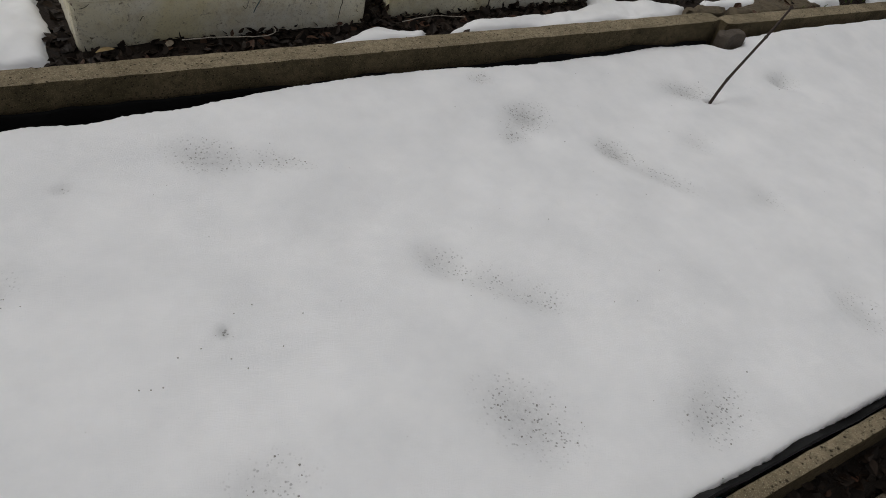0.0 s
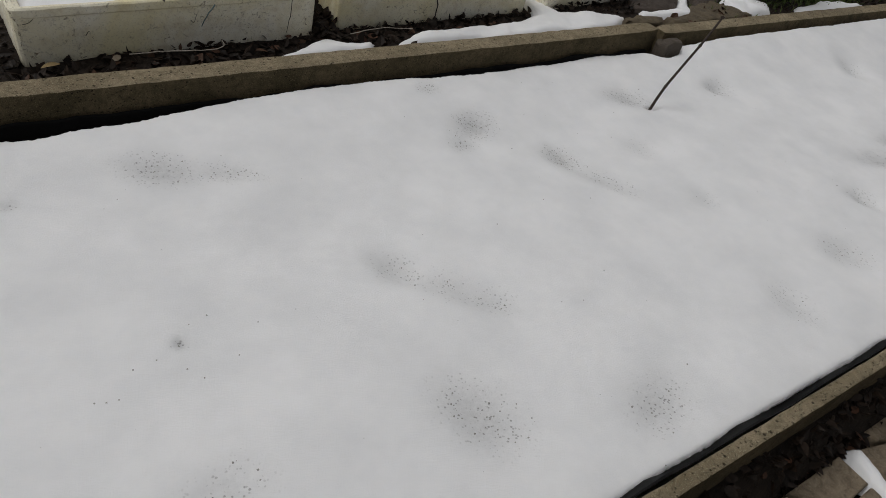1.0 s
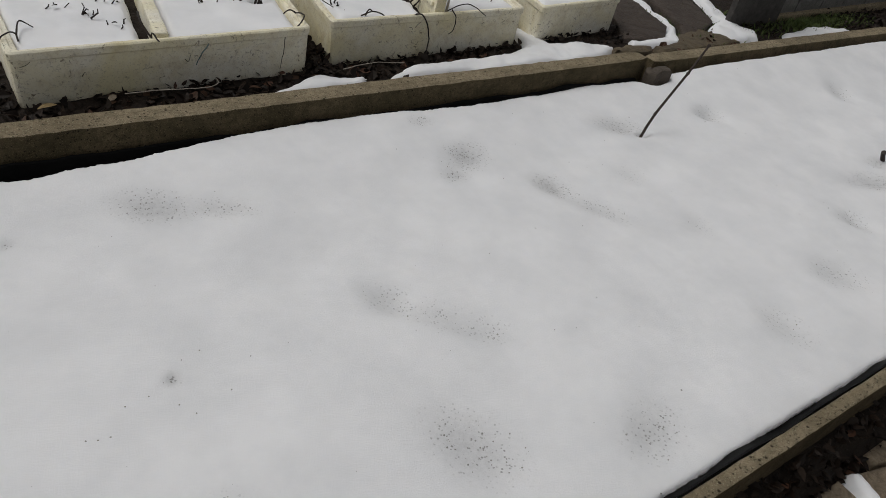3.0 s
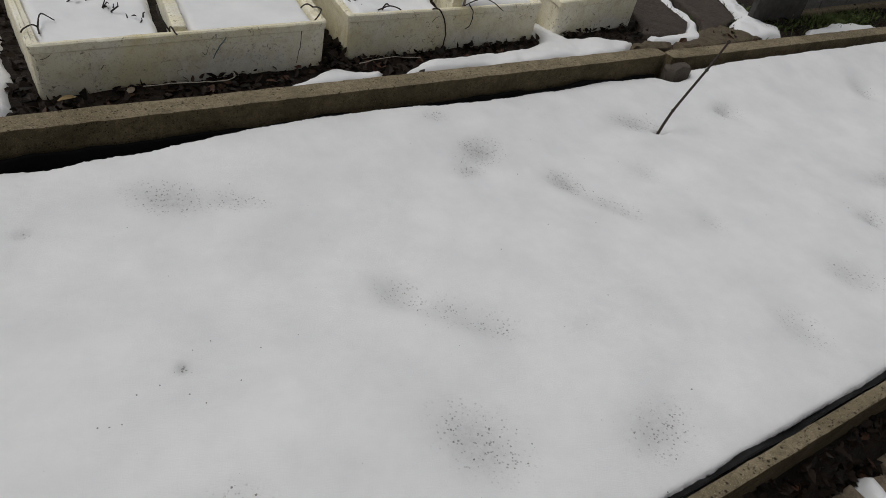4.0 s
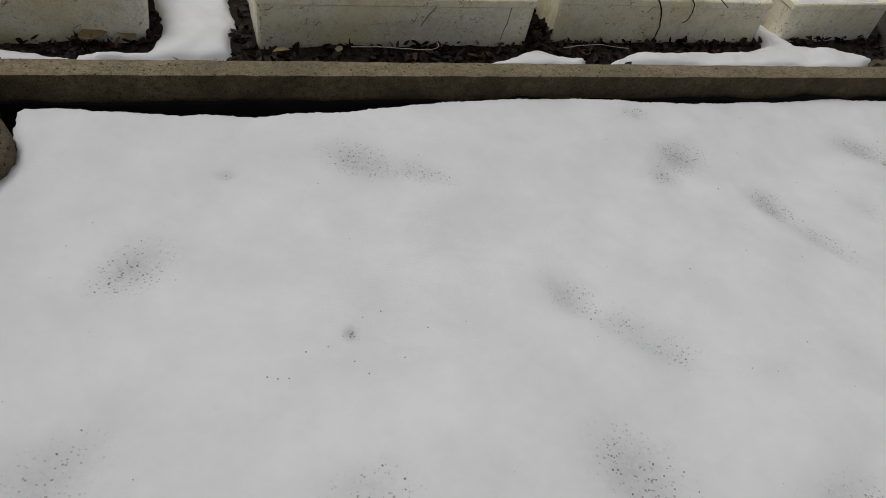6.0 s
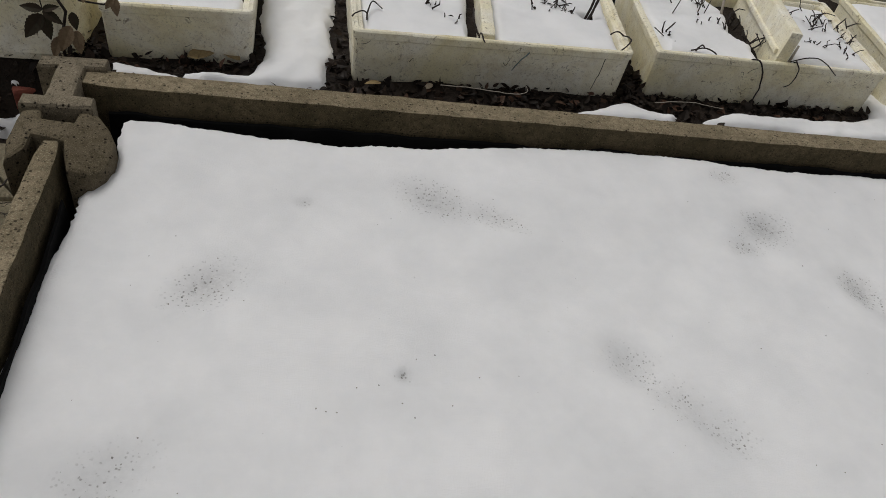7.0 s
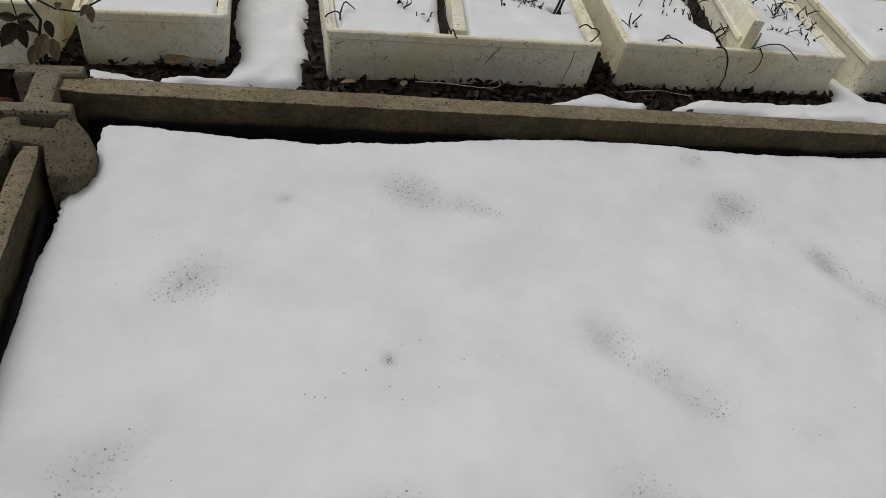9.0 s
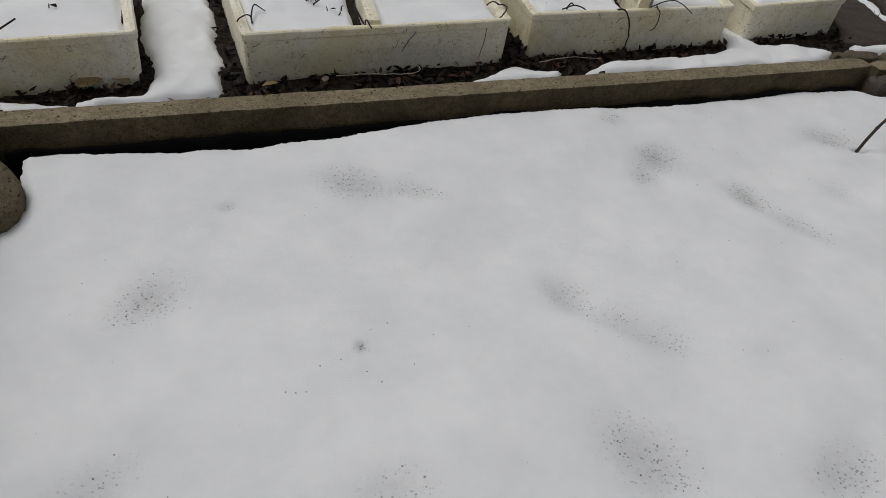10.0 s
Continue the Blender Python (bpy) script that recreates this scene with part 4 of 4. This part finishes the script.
stems("bent_stalk", [[(1.292, 0.655, Z - 0.03), (1.285, 0.66, Z + 0.01), (1.293, 0.675, Z + 0.028), (1.312, 0.677, Z + 0.030), (1.322, 0.668, Z + 0.010), (1.318, 0.655, Z - 0.03)]], "dark stalk bent into a loop over planter snow", r=(0.0034, 0.0026))
stems("runner", [arc((0.612, 0.27, Z + 0.002), (0.655, 0.29, Z + 0.004), (0, 0.0, 0.012)), arc((0.655, 0.29, Z - 0.01), (0.700, 0.35, Z - 0.004), (-0.01, 0.03, 0.02))],
      "dark wiry runner arching over a planter rim", r=(0.0022, 0.0018))
stems("runner", [arc((1.372, 0.250, Z - 0.004), (1.405, 0.335, Z + 0.006), (0.022, -0.008, 0.016)), arc((1.405, 0.335, Z + 0.006), (1.37, 0.345, Z), (0, 0, 0.01))],
      "dark wiry runner looped over a planter corner", r=(0.0025, 0.002))
stems("runner", [arc((1.555, 0.66, Z + 0.0), (1.70, 0.66, Z - 0.02), (0, 0.02, 0.05), 12)], "dark wiry runner arching across a planter rim", r=(0.0026, 0.002))
stems("runner", [[(1.80, 0.29, Z - 0.01), (1.822, 0.268, Z + 0.005), (1.850, 0.262, 0.29), (1.862, 0.262, 0.25), (1.858, 0.258, 0.215), (1.85, 0.245, 0.19)]],
      "dark runner hanging down the front of a planter", r=(0.0028, 0.0018))
stems("runner", [arc((1.94, 0.30, Z - 0.005), (2.09, 0.262, Z - 0.012), (0, 0, 0.035), 12), [(1.955, 0.285, Z + 0.01), (1.962, 0.266, Z - 0.01), (1.958, 0.264, 0.275), (1.94, 0.262, 0.262)]],
      "thin dark runners trailing over a planter rim", r=(0.002, 0.0015))
stems("runner", [arc((1.62, 0.312, Z - 0.006), (1.70, 0.300, Z - 0.004), (0, 0.0, 0.014), 8), arc((1.64, 0.318, Z - 0.008), (1.67, 0.330, Z), (0, 0.0, 0.01), 5)],
      "short dark runner lying along a planter rim", r=(0.0025, 0.002))
stems("reed_stalk", [[(1.66, 0.58, Z - 0.03), (1.71, 0.63, Z + 0.06)], [(1.76, 0.60, Z - 0.03), (1.82, 0.70, Z + 0.10)], [(1.78, 0.60, Z - 0.03), (1.86, 0.70, Z + 0.09)]],
      "thin upright dry stalks in planter snow", TWIG, (0.002, 0.0012))
stems("bleached_stalk", [[(1.94, 0.30, Z - 0.03), (1.985, 0.35, Z + 0.03)], [(1.86, 0.62, Z - 0.03), (1.885, 0.70, Z + 0.05)]],
      "pale bleached stalk beside the foam panel", PALE_STEM, (0.005, 0.004))
stems("root", [[(0.86, 0.165, 0.212), (0.95, 0.160, 0.214), (1.02, 0.150, 0.214), (1.08, 0.152, 0.215), (1.105, 0.165, 0.217), (1.108, 0.19, 0.218)]],
      "pale thin root lying on the leaf litter", PALE_STEM, (0.0016, 0.0011))
stems("root", [[(1.50, 0.18, 0.212), (1.60, 0.185, 0.220), (1.72, 0.175, 0.214)]], "pale thin root lying on the leaf litter", PALE_STEM, (0.0014, 0.001))

stems("runner", [[(0.66, 0.60, Z + 0.004), (0.74, 0.69, Z + 0.012), (0.86, 0.725, Z + 0.016), (0.99, 0.735, Z + 0.022), (1.10, 0.70, Z + 0.012)]],
      "long thin runner lying across the back of a planter", r=(0.0018, 0.0012))
stems("runner", [[(0.972, 0.30, Z - 0.03), (0.955, 0.34, Z + 0.002), (0.965, 0.40, Z + 0.004), (0.975, 0.45, Z - 0.03)], [(0.96, 0.245, Z - 0.02), (0.958, 0.235, Z + 0.012), (0.966, 0.20, Z + 0.004)]],
      "dark withered runner beside the foam divider", r=(0.0028, 0.002))
clump(1.05, 0.66, 6, 0.02, 0.03, 61, PLANT)
clump(2.31, 0.60, 6, 0.03, 0.05, 62, PLANT)
clump(1.895, 0.46, 8, 0.03, 0.06, 63, "dark withered plant between planter snow and foam panel", RIM_Z - 0.03)
clump(1.915, 0.62, 6, 0.03, 0.05, 64, "dark withered plant between planter snow and foam panel", RIM_Z - 0.03)
# hair-thin rootlets on the planter fronts
rng = random.Random(31)
lines_ = []
for _ in range(26):
    box = rng.choice((BOX_A, BOX_B, BOX_C))
    a, b = Vector(box[0]), Vector(box[1])
    p = a.lerp(b, rng.random())
    l = rng.uniform(0.015, 0.045)
    z = rng.uniform(0.215, 0.30)
    lean = (RIM_Z - z) / (RIM_Z - SOIL_Z) * 0.012
    n = Vector((0.0, -0.0015 + lean))
    q = p + n
    lines_.append([(q.x, q.y, z), (q.x + l * 0.4, q.y + 0.001, z + rng.uniform(-0.01, 0.012)), (q.x + l * rng.uniform(0.5, 1), q.y + 0.001, z + rng.uniform(-0.02, 0.02))])
for pts in lines_[:8]:
    stems("rootlet", [pts], "fine dry rootlet clinging to a planter front", r=(0.0008, 0.0005), category="rootlet")
for pts, mat, r in (([(1.098, 0.206, 0.312), (1.075, 0.2085, 0.28), (1.062, 0.211, 0.25)], "blue", 0.002), ([(1.322, 0.214, 0.312), (1.318, 0.218, 0.26), (1.312, 0.222, 0.21)], "dark", 0.0013)):
    m = plain_material(mat + "_scuff", (0.16, 0.21, 0.2) if mat == "blue" else (0.06, 0.05, 0.035), 0.8)
    stems("scuff_mark", [pts], "thin scuffed line on a planter front", m, (r, r * 0.7), "scuff")


# ---------------------------------------------------------------- bramble between two planters
def build_bramble():
    plant = thing("bramble", "bramble shoot with dark toothed leaves between planters", "shrub", at=(-0.09, 0.16, SOIL_Z))
    o = Vector((-0.09, 0.16, SOIL_Z))

    def local(p):
        return Vector(p) - o

    bm = bmesh.new()
    tube(bm, [local(p) for p in ((-0.085, 0.17, 0.17), (-0.08, 0.16, 0.24), (-0.055, 0.15, 0.32), (-0.09, 0.145, 0.40), (-0.14, 0.15, 0.47))], 0.004, 0.0025, 7, True)
    tube(bm, [local(p) for p in ((-0.14, 0.15, 0.47), (-0.07, 0.14, 0.385), (-0.012, 0.13, 0.36), (0.035, 0.14, 0.352), (0.075, 0.15, 0.375), (0.12, 0.16, 0.40))], 0.003, 0.0022, 7, True)
    tube(bm, [local(p) for p in ((-0.112, 0.145, 0.40), (-0.10, 0.132, 0.36), (-0.098, 0.13, 0.328))], 0.0018, 0.0014, 6)
    tube(bm, [local(p) for p in ((0.04, 0.14, 0.353), (0.062, 0.135, 0.372), (0.065, 0.13, 0.378))], 0.0016, 0.0012, 6)
    part("stem", bm, STEM, plant)
    blades = ((( -0.098, 0.13, 0.328), (-0.156, 0.118, 0.342), 0.034, 0), ((-0.098, 0.13, 0.328), (-0.048, 0.120, 0.350), 0.028, 0),
              ((-0.098, 0.13, 0.328), (-0.042, 0.112, 0.296), 0.036, 0), ((-0.10, 0.128, 0.318), (-0.158, 0.10, 0.248), 0.058, 0),
              ((-0.098, 0.128, 0.318), (-0.082, 0.10, 0.248), 0.045, 0), ((-0.035, 0.13, 0.33), (-0.025, 0.11, 0.28), 0.035, 0),
              ((-0.04, 0.12, 0.30), (-0.075, 0.09, 0.225), 0.055, 1), ((-0.03, 0.12, 0.29), (-0.02, 0.09, 0.225), 0.045, 1),
              ((-0.07, 0.12, 0.27), (-0.09, 0.09, 0.21), 0.04, 1), ((0.062, 0.13, 0.376), (0.070, 0.105, 0.328), 0.034, 1),
              ((0.062, 0.13, 0.376), (0.036, 0.112, 0.345), 0.026, 1),
              ((-0.01, 0.13, 0.362), (0.012, 0.115, 0.385), 0.03, 1))
    for a, b, w, dry in blades:
        a, b = local(a), local(b)
        d = b - a
        bm = bmesh.new()
        x = d.normalized()
        z = Vector((0.1, -0.75, 0.6))
        z = (z - x * z.dot(x)).normalized()
        m = Matrix.Translation(a) @ Matrix((x, z.cross(x), z)).transposed().to_4x4()
        leaf_blade(bm, m, d.length * 0.76, w * 0.62, 0.3, 0.12, 1, 16)
        part("leaf", bm, DRY_LEAF if dry else BRAMBLE, plant, "dry brown leaf" if dry else "")


build_bramble()


# ---------------------------------------------------------------- twigs beside the bed
def build_twigs():
    rng = random.Random(12)
    bm = bmesh.new()

    def branch(p, a, l, r, depth):
        pts = [p]
        for _ in range(7):
            a += rng.gauss(0, 0.32)
            q = pts[-1] + Vector((math.cos(a), math.sin(a), 0)) * l / 7
            q.z = 0.014 + 0.008 * rng.random()
            pts.append(q)
        tube(bm, pts, r, r * 0.6, 5)
        if depth:
            for q in pts[2::2]:
                branch(q, a + rng.choice((-1, 1)) * rng.uniform(0.5, 1.0), l * 0.55, r * 0.55, depth - 1)

    for x, y, a, l in ((-0.235, -0.06, 4.45, 0.30), (-0.17, -0.06, 4.9, 0.26), (-0.30, -0.20, 5.2, 0.22), (-0.16, -0.40, 4.2, 0.20), (-0.29, -0.38, 5.5, 0.2), (-0.26, -0.12, 5.0, 0.3), (-0.22, -0.25, 4.4, 0.24)):
        branch(Vector((x, y, 0.02)), a, l, 0.0021, 2)
    tagged(mesh_object("twigs", bm, STEM), "dark branching twigs lying on the stones", "twigs", kind="stuff")


build_twigs()
snow_sheet("snow_patch", [(-0.85, 0.11), (-0.435, 0.125), (-0.34, 0.105), (-0.286, 0.085), (-0.268, 0.01), (-0.247, -0.07), (-0.31, -0.15), (-0.60, -0.20), (-0.85, -0.14)],
           0.003, 0.032, GROUND_SNOW, 0.008, 0.03, 0.016)
snow_sheet("snow_patch", [(-0.285, 0.108), (-0.26, 0.132), (-0.20, 0.138), (-0.145, 0.128), (-0.15, 0.09), (-0.22, 0.096)], None, 0.022, GROUND_SNOW, 0.006, 0.022, 0.008)
snow_sheet("snow_patch", [(-0.236, 0.178), (-0.178, 0.206), (-0.164, 0.186), (-0.222, 0.160)], 0.096, 0.014, "thin snow lying on a broken brick", 0.003, 0.012, 0.001, lip=0.001)
snow_sheet("snow_patch", [(1.905, -1.462), (1.935, -1.470), (1.915, -1.52), (1.893, -1.58), (1.888, -1.72), (1.838, -1.72), (1.846, -1.60), (1.875, -1.52)], -0.002, 0.020, GROUND_SNOW, 0.006, 0.02, 0.008)
snow_sheet("snow_patch", [(2.52, -1.50), (2.60, -1.49), (2.62, -1.53), (2.54, -1.54)], 0.0, 0.015, GROUND_SNOW, 0.006, 0.02, 0.008)


# ---------------------------------------------------------------- stamped flagstones
def clip(poly, n, c):
    out = []
    for a, b in zip(poly, poly[1:] + poly[:1]):
        da, db = a.dot(n) - c, b.dot(n) - c
        if da <= 0:
            out.append(a)
        if (da < 0) != (db < 0):
            out.append(a.lerp(b, da / (da - db)))
    return out


def flagstones(x0, x1, y0, y1, size, gap, material, seed, label, top=0.006, moulded=()):
    """Square slabs, each one moulded as a handful of irregular stones with sunk joints."""
    rng = random.Random(seed)
    root = thing("pavement", label, "pavement", kind="structure")
    x = x0
    while x < x1 - 0.05:
        y = y1
        while y > y0 + 0.05:
            box = [Vector(p) for p in ((x, y - size), (x + size - gap, y - size), (x + size - gap, y - gap * 0.4), (x, y - gap * 0.4))]
            seeds = [Vector((x + rng.uniform(0.05, 0.95) * size, y - rng.uniform(0.05, 0.95) * size)) for _ in range(5)]
            own = [c for c in moulded if x < c[0][0] + 0.02 < x + size and y - size < c[0][1] - 0.02 < y]
            for s in own or seeds:
                cell = box
                if own:
                    cell = [Vector(p) for p in s]
                    centre = sum(cell, Vector((0, 0))) / len(cell)
                    cell = [p + (centre - p).normalized() * 0.005 for p in cell]
                for o in () if own else seeds:
                    if o is not s and cell:
                        n = (o - s).normalized()
                        cell = clip(cell, n, (s + o).dot(n) / 2 - 0.0035)
                if len(cell) < 3:
                    continue
                mid = sum(cell, Vector((0, 0))) / len(cell)
                bm = bmesh.new()
                z = top + rng.uniform(-0.002, 0.002)
                bot = [bm.verts.new((p.x - mid.x, p.y - mid.y, -0.03)) for p in cell]
                low = [bm.verts.new((p.x - mid.x, p.y - mid.y, z - 0.006)) for p in cell]
                up = [bm.verts.new((*((p - mid) * (1 - 0.005 / max(0.02, (p - mid).length))), z)) for p in cell]
                k = len(cell)
                for a, b in ((bot, low), (low, up)):
                    for i in range(k):
                        bm.faces.new((a[i], a[(i + 1) % k], b[(i + 1) % k], b[i]))
                bm.faces.new(up)
                ob = part("flagstone", bm, material, root, smooth=False)
                ob.location = (mid.x, mid.y, 0)
            y -= size
        x += size


flagstones(-0.475, 4.2, -2.45, -1.448, 0.475, 0.035, FLAG, 4, "brown stamped flagstone path along the bed",
           moulded=(((1.985, -1.450), (1.990, -1.480), (2.018, -1.491), (2.18, -1.55), (2.22, -1.50), (2.255, -1.450)),
                    ((2.262, -1.450), (2.22, -1.50), (2.335, -1.57), (2.340, -1.450)),
                    ((2.22, -1.50), (2.18, -1.55), (2.16, -1.62), (2.340, -1.70), (2.340, -1.572)),
                    ((1.925, -1.470), (1.900, -1.75), (2.10, -1.75), (2.16, -1.62), (2.18, -1.55), (2.018, -1.491)),
                    ((1.900, -1.752), (1.900, -1.93), (2.340, -1.93), (2.340, -1.702), (2.16, -1.62), (2.10, -1.75))))
flagstones(-0.885, -0.06, -1.45, 0.05, 0.40, 0.022, FLAG_PALE, 9, "ochre flagstones beside the bed corner")
